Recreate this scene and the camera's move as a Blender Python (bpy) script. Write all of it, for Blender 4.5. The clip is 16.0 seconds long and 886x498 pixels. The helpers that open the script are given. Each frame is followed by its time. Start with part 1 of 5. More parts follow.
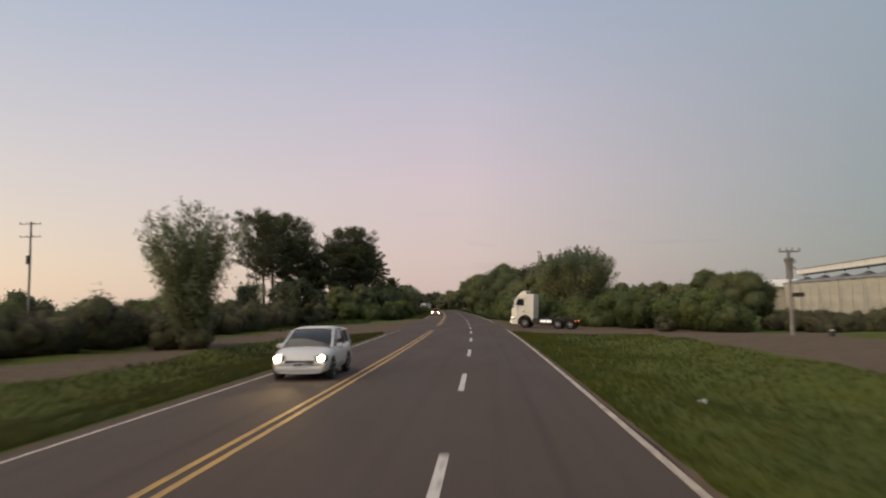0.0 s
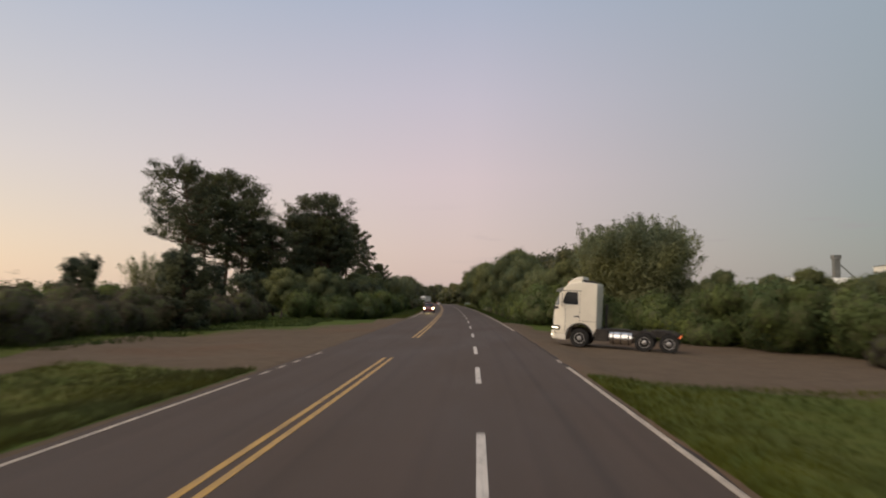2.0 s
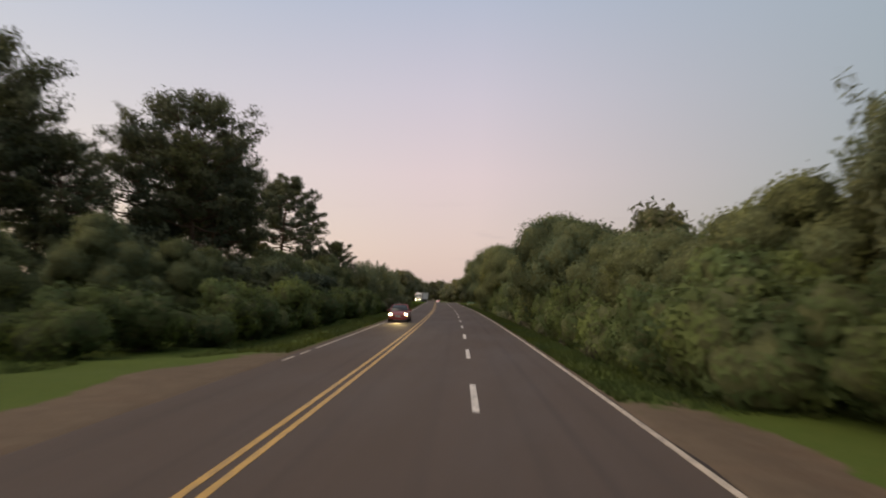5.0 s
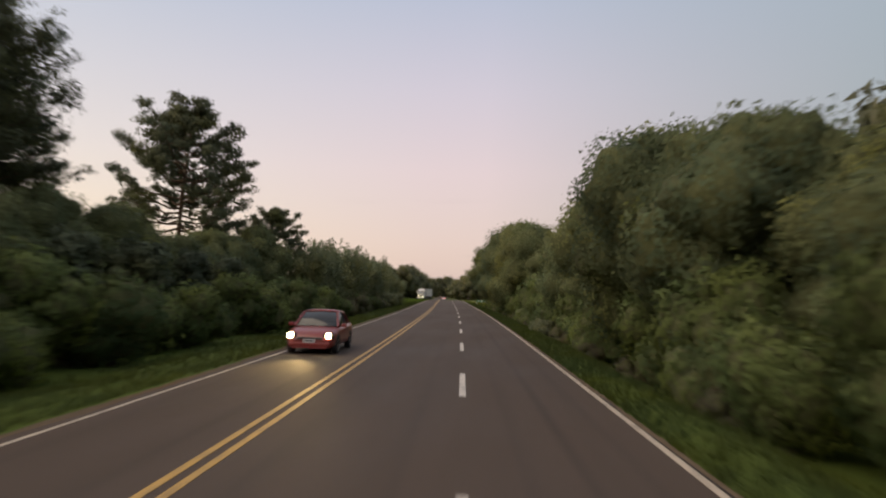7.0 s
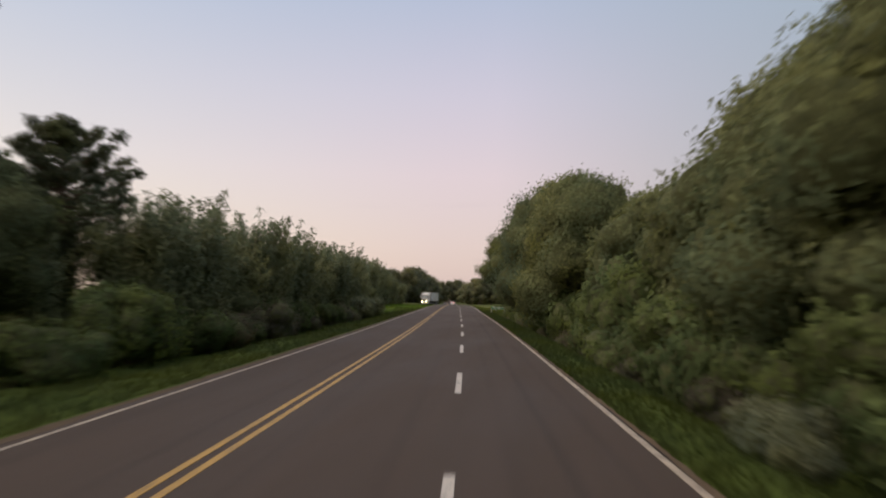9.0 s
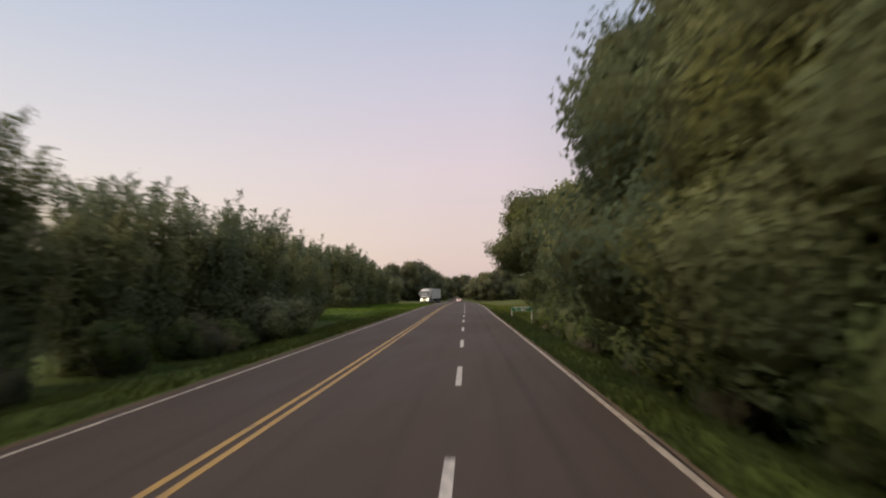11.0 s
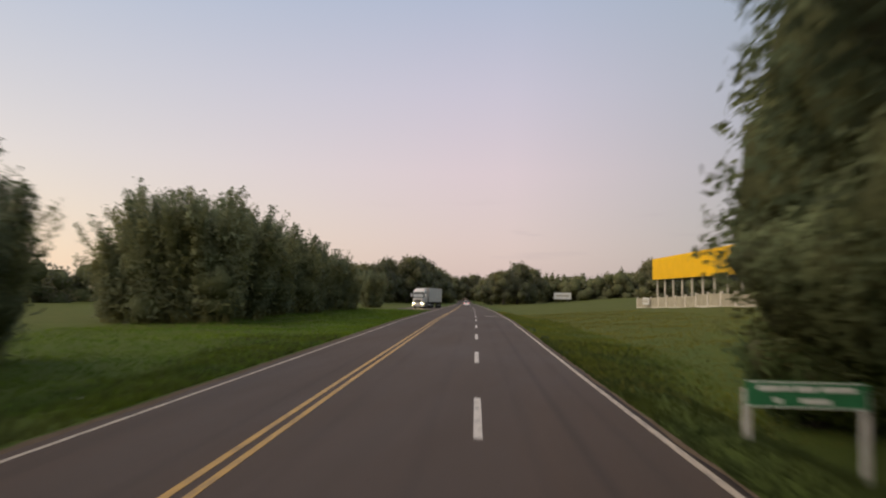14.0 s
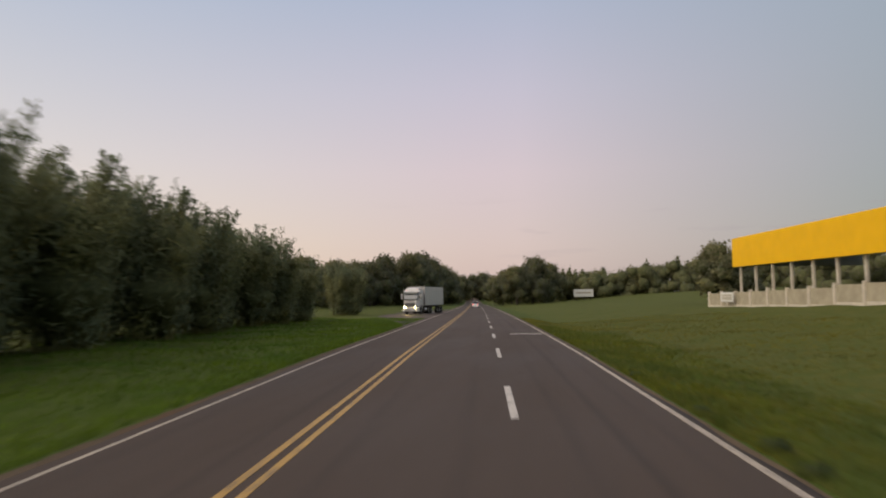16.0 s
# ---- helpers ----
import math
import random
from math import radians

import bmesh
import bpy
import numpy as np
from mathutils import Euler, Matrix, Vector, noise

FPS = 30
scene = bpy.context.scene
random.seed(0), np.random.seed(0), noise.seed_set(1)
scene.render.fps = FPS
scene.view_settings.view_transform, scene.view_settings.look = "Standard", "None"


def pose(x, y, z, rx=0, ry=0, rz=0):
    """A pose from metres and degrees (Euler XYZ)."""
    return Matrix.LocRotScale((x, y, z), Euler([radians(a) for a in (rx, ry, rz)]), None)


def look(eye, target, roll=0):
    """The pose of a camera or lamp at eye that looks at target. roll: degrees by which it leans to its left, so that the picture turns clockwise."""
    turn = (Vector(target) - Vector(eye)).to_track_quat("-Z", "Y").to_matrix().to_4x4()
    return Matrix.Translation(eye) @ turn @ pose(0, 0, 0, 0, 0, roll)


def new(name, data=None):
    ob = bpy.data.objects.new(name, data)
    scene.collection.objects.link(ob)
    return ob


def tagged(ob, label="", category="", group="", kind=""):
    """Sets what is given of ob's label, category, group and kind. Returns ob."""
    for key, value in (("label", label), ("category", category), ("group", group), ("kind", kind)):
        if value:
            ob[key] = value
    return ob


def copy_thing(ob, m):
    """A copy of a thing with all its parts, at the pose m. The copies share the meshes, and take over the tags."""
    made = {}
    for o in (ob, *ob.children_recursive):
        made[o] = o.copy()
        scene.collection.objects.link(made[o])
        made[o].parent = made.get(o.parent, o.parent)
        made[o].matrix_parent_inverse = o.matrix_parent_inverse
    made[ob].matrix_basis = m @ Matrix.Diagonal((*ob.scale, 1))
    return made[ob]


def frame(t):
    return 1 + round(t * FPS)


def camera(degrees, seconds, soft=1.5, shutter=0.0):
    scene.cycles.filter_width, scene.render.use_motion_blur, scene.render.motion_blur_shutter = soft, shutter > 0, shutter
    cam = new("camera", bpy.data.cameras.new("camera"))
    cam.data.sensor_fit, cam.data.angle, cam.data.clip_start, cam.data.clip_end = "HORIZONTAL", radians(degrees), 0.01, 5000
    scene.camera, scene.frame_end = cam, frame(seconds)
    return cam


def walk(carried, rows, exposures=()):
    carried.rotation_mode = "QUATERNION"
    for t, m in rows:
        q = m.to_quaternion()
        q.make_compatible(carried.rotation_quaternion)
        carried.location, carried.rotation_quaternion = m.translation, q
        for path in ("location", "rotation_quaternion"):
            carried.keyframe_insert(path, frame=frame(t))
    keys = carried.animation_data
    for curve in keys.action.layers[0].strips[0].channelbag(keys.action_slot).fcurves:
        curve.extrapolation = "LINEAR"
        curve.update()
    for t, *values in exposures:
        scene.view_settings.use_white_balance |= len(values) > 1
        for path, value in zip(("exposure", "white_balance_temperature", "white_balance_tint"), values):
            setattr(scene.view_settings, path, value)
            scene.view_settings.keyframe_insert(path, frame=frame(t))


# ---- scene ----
# ---------------------------------------------------------------- camera
cam = camera(65.0, 16.0, soft=2.0, shutter=0.7)
walk(cam, [
    (0.0, pose(0.600, 19.018, 2.198, 94.609, 0.754, 3.901)),
    (0.5, pose(0.382, 27.603, 2.293, 94.593, 0.624, 4.021)),
    (1.0, pose(0.130, 36.174, 2.296, 94.419, 0.189, 4.110)),
    (1.5, pose(-0.156, 44.707, 2.248, 94.301, -0.191, 4.190)),
    (2.0, pose(-0.514, 53.352, 2.300, 94.054, -0.694, 4.209)),
    (2.5, pose(-0.882, 62.090, 2.311, 94.087, -0.939, 4.196)),
    (3.0, pose(-1.208, 70.796, 2.293, 93.978, -1.662, 4.167)),
    (3.5, pose(-1.487, 79.505, 2.359, 93.832, -1.409, 4.360)),
    (6.0, pose(-3.218, 122.940, 2.323, 93.790, -1.114, 4.638)),
    (6.5, pose(-3.554, 131.658, 2.309, 93.489, -0.931, 5.104)),
    (7.0, pose(-4.108, 140.219, 2.306, 93.536, -1.695, 5.225)),
    (7.5, pose(-4.548, 148.901, 2.325, 93.745, -1.680, 5.384)),
    (8.0, pose(-5.078, 157.798, 2.320, 93.498, -1.881, 5.463)),
    (8.5, pose(-5.542, 166.483, 2.329, 93.826, -0.429, 5.593)),
    (9.0, pose(-6.084, 175.077, 2.314, 93.851, -1.178, 6.148)),
    (11.5, pose(-9.269, 219.326, 2.340, 93.527, 0.653, 7.003)),
    (12.0, pose(-10.042, 228.256, 2.367, 93.709, 0.893, 7.126)),
    (12.5, pose(-10.912, 237.264, 2.336, 93.675, -0.157, 7.225)),
    (13.0, pose(-11.700, 246.238, 2.321, 93.674, 0.095, 7.393)),
    (13.5, pose(-12.566, 255.383, 2.321, 93.536, -0.490, 7.532)),
    (14.0, pose(-13.482, 264.474, 2.332, 93.637, -0.823, 7.534)),
    (14.5, pose(-14.266, 273.160, 2.309, 93.308, 0.373, 7.997)),
    (15.0, pose(-15.104, 281.699, 2.308, 93.790, 0.378, 8.478)),
    (15.5, pose(-15.986, 290.210, 2.320, 93.771, 0.214, 8.290)),
    (16.0, pose(-16.855, 298.927, 2.296, 93.652, 0.629, 8.259)),
], exposures=[(0.0, 0.0, 6600, 10), (3.5, 0.06, 6800, 10), (6.0, 0.22, 6800, 10), (7.5, 0.24, 6850, 10), (8.5, 0.22, 6550, 10), (12.0, 0.20, 6550, 10), (14.0, 0.12, 6550, 10), (16.0, 0.06, 6550, 10)])

# heading of the road in degrees, every 30 m from s = -30 m
HEAD_S = np.linspace(-30, 660, 24)
HEAD = [0.58, 0.04, -0.52, -1.28, -2.35, -3.00, -3.56, -3.99, -4.41, -4.97, -4.91, -4.81, -4.98, -5.17, -5.32, -5.45, -5.56, -5.65, -5.73, -5.79, -5.85, -5.90, -5.95, -5.99]
_s = np.arange(-30, 661)
_h = np.radians(np.interp(_s, HEAD_S, HEAD))
_x = np.concatenate([[0], np.cumsum((_h[1:] + _h[:-1]) / 2)])
_x -= _x[30]


def road_x(s):
    """x of the lane divider at the road's length s."""
    s = np.asarray(s, float)
    lo = _x[0] + (s + 30) * _h[0]
    hi = _x[-1] + (s - 660) * _h[-1]
    return np.where(s < -30, lo, np.where(s > 660, hi, np.interp(s, _s, _x)))


def road_turn(s):
    return -math.degrees(float(np.interp(s, _s, _h)))


def smooth(a, b, v):
    t = np.clip((np.asarray(v, float) - a) / (b - a), 0, 1)
    return t * t * (3 - 2 * t)


def long_z(s):
    """The road's own height: level, then gently falling."""
    s = np.asarray(s, float)
    return -3.6 * np.clip((s - 325) / 340, 0, 1) ** 1.1


def ground_z(s, o):
    """Height of the ground at s along the road and o to its right."""
    s, o = np.broadcast_arrays(np.asarray(s, float), np.asarray(o, float))
    z = long_z(s)
    wall = smooth(122, 136, s) * (1 - smooth(285, 300, s))
    z = z - 1.05 * wall * smooth(4.2, 7.2, o)
    apron = smooth(66, 80, s) * (1 - smooth(112, 136, s))
    z = z - apron * (0.28 * smooth(3.6, 5.8, o) + 0.22 * smooth(5.8, 14, o))
    ditch = (1 - smooth(66, 76, s)) * 0.35
    z = z - ditch * smooth(4.3, 7, o) * (1 - smooth(9, 12.5, o))
    z = z - (1 - smooth(66, 76, s)) * 0.45 * smooth(-8, -10, o) * (1 - smooth(-11.5, -13.8, o))
    z = z - wall * 0.45 * smooth(-8, -11, o)
    field = smooth(290, 310, s)
    z = z + field * (-0.45 * smooth(4, 7, o) * (1 - smooth(8, 15, o)) + (1.5 - 0.72 * smooth(335, 395, s)) * smooth(14, 30, o))
    z = z + smooth(395, 470, s) * 4.2 * smooth(26, 95, o)
    z = z + 0.5 * smooth(300, 420, s) * smooth(-12, -40, o)
    bump = 0.06 * np.sin(s * 0.31 + o * 0.7) + 0.05 * np.sin(s * 0.83 - o * 0.43 + 1.7)
    z = z + bump * np.maximum(smooth(3.6, 6, o) * (1 - 0.75 * apron), smooth(-7, -9, o))
    exit_o = -6.62 - 7.6 * smooth(348, 392, s) * (1 - smooth(418, 450, s))
    road = np.maximum(smooth(3.14, 3.32, o), smooth(0, -0.25, o - exit_o))
    return z - 0.06 * (1 - road) - 0.015


def at(s, o, up=0.0):
    return Vector((float(road_x(s)) + o, s, float(ground_z(s, o)) + up))


# ---------------------------------------------------------------- world and light
world = bpy.data.worlds.new("dusk_sky")
scene.world = world
world.use_nodes = True
wn, wl = world.node_tree.nodes, world.node_tree.links
wn.clear()
w_out, w_bg = wn.new("ShaderNodeOutputWorld"), wn.new("ShaderNodeBackground")
w_tc, w_sep = wn.new("ShaderNodeTexCoord"), wn.new("ShaderNodeSeparateXYZ")
wl.new(w_tc.outputs["Generated"], w_sep.inputs[0])


def w_ramp(source, stops):
    r = wn.new("ShaderNodeValToRGB")
    while len(r.color_ramp.elements) < len(stops):
        r.color_ramp.elements.new(0.5)
    for e, (p, c) in zip(r.color_ramp.elements, stops):
        e.position, e.color = p, (*c, 1)
    wl.new(source, r.inputs[0])
    return r.outputs[0]


def w_math(op, a, b):
    m = wn.new("ShaderNodeMath")
    m.operation = op
    for i, v in enumerate((a, b)):
        if isinstance(v, (int, float)):
            m.inputs[i].default_value = v
        else:
            wl.new(v, m.inputs[i])
    return m.outputs[0]


def w_mix(fac, a, b, blend="MIX"):
    m = wn.new("ShaderNodeMix")
    m.data_type, m.blend_type = "RGBA", blend
    for i, v in ((0, fac), (6, a), (7, b)):
        if isinstance(v, (int, float)):
            m.inputs[i].default_value = v
        elif isinstance(v, tuple):
            m.inputs[i].default_value = (*v, 1)
        else:
            wl.new(v, m.inputs[i])
    return m.outputs[2]


# afterglow on the west (left) horizon, pink belt, blue-grey east
up = w_sep.outputs[2]
west = w_ramp(up, [(0.0, (0.68, 0.60, 0.46)), (0.08, (0.645, 0.575, 0.505)), (0.18, (0.575, 0.55, 0.56)), (0.40, (0.39, 0.45, 0.565)), (1.0, (0.41, 0.44, 0.505))])
mid = w_ramp(up, [(0.0, (0.535, 0.445, 0.425)), (0.07, (0.57, 0.468, 0.478)), (0.17, (0.585, 0.485, 0.535)), (0.28, (0.50, 0.465, 0.56)), (0.40, (0.38, 0.42, 0.545)), (1.0, (0.41, 0.43, 0.50))])
east = w_ramp(up, [(0.0, (0.214, 0.256, 0.256)), (0.10, (0.226, 0.280, 0.300)), (0.22, (0.250, 0.303, 0.342)), (0.40, (0.268, 0.336, 0.402)), (1.0, (0.389, 0.410, 0.468))])
side = w_math("ADD", w_math("MULTIPLY", w_sep.outputs[0], 0.92), w_math("MULTIPLY", w_sep.outputs[1], 0.10))
side_w = w_math("MULTIPLY", side, -1.7)
side_e = w_math("MULTIPLY", side, 1.75)
sky_col = w_mix(w_ramp(side_w, [(0.0, (0, 0, 0)), (1.0, (1, 1, 1))]), mid, west)
sky_col = w_mix(w_ramp(side_e, [(0.12, (0, 0, 0)), (1.0, (1, 1, 1))]), sky_col, east)
nishita = wn.new("ShaderNodeTexSky")
nishita.sky_type, nishita.sun_disc = "NISHITA", False
nishita.sun_elevation, nishita.sun_rotation = radians(1.0), radians(-70)
sky_col = w_mix(0.06, sky_col, nishita.outputs[0], "ADD")
# a few thin bars of cloud low over the road
cl_map, cl_noise = wn.new("ShaderNodeMapping"), wn.new("ShaderNodeTexNoise")
cl_map.inputs["Scale"].default_value = (5, 5, 42)
cl_map.inputs["Location"].default_value = (0.7, 0.3, 1.1)
wl.new(w_tc.outputs["Generated"], cl_map.inputs[0])
wl.new(cl_map.outputs[0], cl_noise.inputs["Vector"])
cl_noise.inputs["Scale"].default_value, cl_noise.inputs["Detail"].default_value = 1.0, 5
cl = w_ramp(cl_noise.outputs[0], [(0.58, (0, 0, 0)), (0.72, (1, 1, 1))])
low = w_ramp(up, [(0.04, (0, 0, 0)), (0.07, (1, 1, 1)), (0.10, (1, 1, 1)), (0.14, (0, 0, 0))])
ahead = w_ramp(w_math("ADD", side, 0.3), [(0.16, (0, 0, 0)), (0.30, (1, 1, 1))])
sky_col = w_mix(w_math("MULTIPLY", w_math("MULTIPLY", cl, w_math("MULTIPLY", low, ahead)), 0.40), sky_col, (0.36, 0.31, 0.34))
wl.new(sky_col, w_bg.inputs[0])
w_bg.inputs[1].default_value = 1.0
wl.new(w_bg.outputs[0], w_out.inputs[0])

# Wide warm lamp added for the western afterglow; the sun itself has set.
sun = new("sun", bpy.data.lights.new("sun", "SUN"))
sun.data.energy, sun.data.angle, sun.data.color = 2.4, radians(80), (1.0, 0.82, 0.62)
sun.matrix_world = look((-62, 4, 54), (0, 40, 0))

# ---------------------------------------------------------------- materials


class Mat:
    """A node material in short."""

    def __init__(self, name, color=(0.5, 0.5, 0.5), rough=0.6, metal=0.0, spec=0.5):
        self.m = bpy.data.materials.new(name)
        self.m.use_nodes = True
        self.n, self.l = self.m.node_tree.nodes, self.m.node_tree.links
        self.b = self.n["Principled BSDF"]
        self.out = self.n["Material Output"]
        self.set(color, rough, metal, spec)

    def set(self, color, rough, metal, spec):
        self.b.inputs["Base Color"].default_value = (*color, 1)
        self.b.inputs["Roughness"].default_value = rough
        self.b.inputs["Metallic"].default_value = metal
        self.b.inputs["Specular IOR Level"].default_value = spec

    def node(self, kind, **values):
        nd = self.n.new(kind)
        for k, v in values.items():
            nd.inputs[k.replace("_", " ")].default_value = v
        return nd

    def coords(self, scale=(1, 1, 1), kind="Object"):
        tc, mp = self.n.new("ShaderNodeTexCoord"), self.n.new("ShaderNodeMapping")
        mp.inputs["Scale"].default_value = scale
        self.l.new(tc.outputs[kind], mp.inputs[0])
        return mp.outputs[0]

    def noise(self, scale, detail=4, stretch=(1, 1, 1), rough=0.55):
        nz = self.node("ShaderNodeTexNoise", Scale=scale, Detail=detail, Roughness=rough)
        self.l.new(self.coords(stretch), nz.inputs["Vector"])
        return nz.outputs[0]

    def ramp(self, source, stops):
        r = self.n.new("ShaderNodeValToRGB")
        while len(r.color_ramp.elements) < len(stops):
            r.color_ramp.elements.new(0.5)
        for e, (p, c) in zip(r.color_ramp.elements, stops):
            e.position, e.color = p, (*(c if isinstance(c, tuple) else (c, c, c)), 1)
        self.l.new(source, r.inputs[0])
        return r.outputs[0]

    def mix(self, fac, a, b, blend="MIX"):
        m = self.n.new("ShaderNodeMix")
        m.data_type, m.blend_type = "RGBA", blend
        for i, v in ((0, fac), (6, a), (7, b)):
            if isinstance(v, (int, float)):
                m.inputs[i].default_value = v
            elif isinstance(v, tuple):
                m.inputs[i].default_value = (*v, 1)
            else:
                self.l.new(v, m.inputs[i])
        return m.outputs[2]

    def math(self, op, a, b=0.0):
        m = self.n.new("ShaderNodeMath")
        m.operation = op
        for i, v in enumerate((a, b)):
            if isinstance(v, (int, float)):
                m.inputs[i].default_value = v
            else:
                self.l.new(v, m.inputs[i])
        return m.outputs[0]

    def color(self, src):
        self.l.new(src, self.b.inputs["Base Color"])
        return self

    def rough(self, src):
        self.l.new(src, self.b.inputs["Roughness"])
        return self

    def bump(self, src, strength=0.3, distance=0.02):
        bp = self.node("ShaderNodeBump", Strength=strength, Distance=distance)
        self.l.new(src, bp.inputs["Height"])
        self.l.new(bp.outputs[0], self.b.inputs["Normal"])
        return self

    def emit(self, color, strength):
        self.b.inputs["Emission Color"].default_value = (*color, 1)
        self.b.inputs["Emission Strength"].default_value = strength
        return self


def asphalt_material():
    m = Mat("asphalt", rough=0.8, spec=0.3)
    across = m.n.new("ShaderNodeAttribute")
    across.attribute_name = "across"
    grain = m.noise(55, 5)
    blotch = m.noise(0.35, 5, (1, 0.25, 1))
    streak = m.noise(1.3, 4, (1, 0.02, 1))
    col = m.ramp(blotch, [(0.3, (0.049, 0.033, 0.023)), (0.7, (0.068, 0.046, 0.034))])
    col = m.mix(0.55, col, m.ramp(streak, [(0.3, (0.047, 0.032, 0.023)), (0.7, (0.074, 0.049, 0.037))]))
    col = m.mix(0.35, col, m.ramp(grain, [(0.3, (0.024, 0.017, 0.014)), (0.7, (0.105, 0.074, 0.056))]))
    # polished, oil-darkened wheel and drip tracks along the lanes
    track = m.ramp(across.outputs["Fac"], [(0.0, 0.0), (0.5, 0.0), (1.0, 1.0)])
    worn = m.math("MULTIPLY", track, m.ramp(m.noise(0.5, 4, (1, 0.1, 1)), [(0.3, 0.35), (0.7, 0.8)]))
    col = m.mix(worn, col, (0.034, 0.023, 0.018))
    m.color(col).bump(grain, 0.35, 0.01)
    m.rough(m.ramp(blotch, [(0.3, 0.72), (0.7, 0.88)]))
    return m.m


def paint_material(name, base, under=(0.075, 0.066, 0.062), wear=0.5):
    m = Mat(name, rough=0.6, spec=0.4)
    worn = m.ramp(m.noise(7, 6, (1, 0.4, 1), 0.7), [(wear - 0.12, 0.0), (wear + 0.12, 1.0)])
    tint = m.ramp(m.noise(0.8, 3), [(0.3, tuple(v * 0.8 for v in base)), (0.7, base)])
    m.color(m.mix(worn, under, tint)).bump(m.noise(60, 3), 0.25, 0.005)
    return m.m


def ground_material():
    m = Mat("verge_ground", rough=0.95, spec=0.1)
    dirt = m.n.new("ShaderNodeAttribute")
    dirt.attribute_name = "dirt"
    dry = m.n.new("ShaderNodeAttribute")
    dry.attribute_name = "dry"
    big, mid_n, fine = m.noise(0.12, 4), m.noise(1.4, 5), m.noise(22, 4, (1, 0.6, 1))
    green = m.ramp(big, [(0.3, (0.047, 0.076, 0.013)), (0.7, (0.070, 0.102, 0.018))])
    straw = m.ramp(mid_n, [(0.3, (0.092, 0.084, 0.022)), (0.7, (0.130, 0.115, 0.032))])
    patch = m.math("MULTIPLY", dry.outputs["Fac"], m.ramp(mid_n, [(0.35, 0.45), (0.65, 1.0)]))
    grass = m.mix(patch, green, straw)
    grass = m.mix(0.35, grass, m.ramp(fine, [(0.3, (0.026, 0.042, 0.008)), (0.7, (0.088, 0.120, 0.026))]))
    soil = m.ramp(mid_n, [(0.3, (0.068, 0.044, 0.027)), (0.7, (0.114, 0.077, 0.048))])
    soil = m.mix(0.3, soil, m.ramp(m.noise(35, 4), [(0.3, (0.06, 0.045, 0.034)), (0.7, (0.25, 0.21, 0.16))]))
    soil = m.mix(m.ramp(big, [(0.55, 0.0), (0.75, 0.7)]), soil, (0.125, 0.068, 0.040))
    edge = m.math("ADD", dirt.outputs["Fac"], m.math("MULTIPLY", m.math("SUBTRACT", mid_n, 0.5), 0.9))
    m.color(m.mix(m.ramp(edge, [(0.42, 0.0), (0.58, 1.0)]), grass, soil))
    m.bump(m.mix(0.5, fine, mid_n), 0.6, 0.06)
    return m.m


def leaf_material(name, dark, light, glow=0.5):
    m = Mat(name, rough=0.75, spec=0.12)
    info, geo = m.n.new("ShaderNodeObjectInfo"), m.n.new("ShaderNodeNewGeometry")
    per_tree = m.ramp(info.outputs["Random"], [(0.0, dark), (0.55, tuple((a + b) / 2 for a, b in zip(dark, light))), (1.0, light)])
    per_leaf = m.ramp(geo.outputs["Random Per Island"], [(0.0, 0.86), (0.6, 1.0), (1.0, 1.14)])
    lump = m.ramp(m.noise(0.7, 3), [(0.3, 0.75), (0.7, 1.25)])
    col = m.mix(1.0, m.mix(1.0, per_tree, per_leaf, "MULTIPLY"), lump, "MULTIPLY")
    drift = m.ramp(m.noise(0.22, 2), [(0.36, (0.86, 0.97, 1.12)), (0.5, (1.0, 1.0, 1.0)), (0.64, (1.08, 1.05, 0.72))])
    col = m.mix(1.0, col, drift, "MULTIPLY")
    m.color(col)
    tr, mx = m.n.new("ShaderNodeBsdfTranslucent"), m.n.new("ShaderNodeMixShader")
    m.l.new(col, tr.inputs[0])
    mx.inputs[0].default_value = glow
    m.l.new(m.b.outputs[0], mx.inputs[1])
    m.l.new(tr.outputs[0], mx.inputs[2])
    m.l.new(mx.outputs[0], m.out.inputs[0])
    return m.m


def bark_material(name, a, b):
    m = Mat(name, rough=0.9, spec=0.15)
    n = m.noise(6, 5, (1, 1, 0.25))
    m.color(m.ramp(n, [(0.3, a), (0.7, b)])).bump(n, 0.8, 0.03)
    return m.m


def shade_fill_material():
    """Filler for a crown's inner leaves and twigs; its darker tone paints their shade."""
    m = Mat("crown_shade_fill", rough=0.85, spec=0.1)
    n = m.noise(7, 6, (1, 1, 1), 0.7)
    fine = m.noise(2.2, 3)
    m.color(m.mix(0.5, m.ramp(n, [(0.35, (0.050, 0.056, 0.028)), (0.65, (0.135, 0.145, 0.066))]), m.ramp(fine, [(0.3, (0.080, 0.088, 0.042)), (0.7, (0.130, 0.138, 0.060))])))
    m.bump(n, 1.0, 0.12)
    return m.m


ASPHALT = asphalt_material()
WHITE_LINE = paint_material("white_road_paint", (0.58, 0.52, 0.46), wear=0.38)
EDGE_LINE = paint_material("worn_edge_paint", (0.50, 0.41, 0.32), wear=0.42)
YELLOW_LINE = paint_material("yellow_road_paint", (0.48, 0.28, 0.065), wear=0.40)
GROUND = ground_material()
LEAF_BROAD = leaf_material("broad_leaves", (0.117, 0.137, 0.071), (0.190, 0.201, 0.089))
LEAF_BAMBOO = leaf_material("cane_leaves", (0.163, 0.173, 0.091), (0.233, 0.235, 0.118))
LEAF_PINE = leaf_material("pine_needles", (0.072, 0.080, 0.048), (0.104, 0.112, 0.062), 0.25)
LEAF_SHRUB = leaf_material("shrub_leaves", (0.098, 0.126, 0.053), (0.162, 0.194, 0.067))
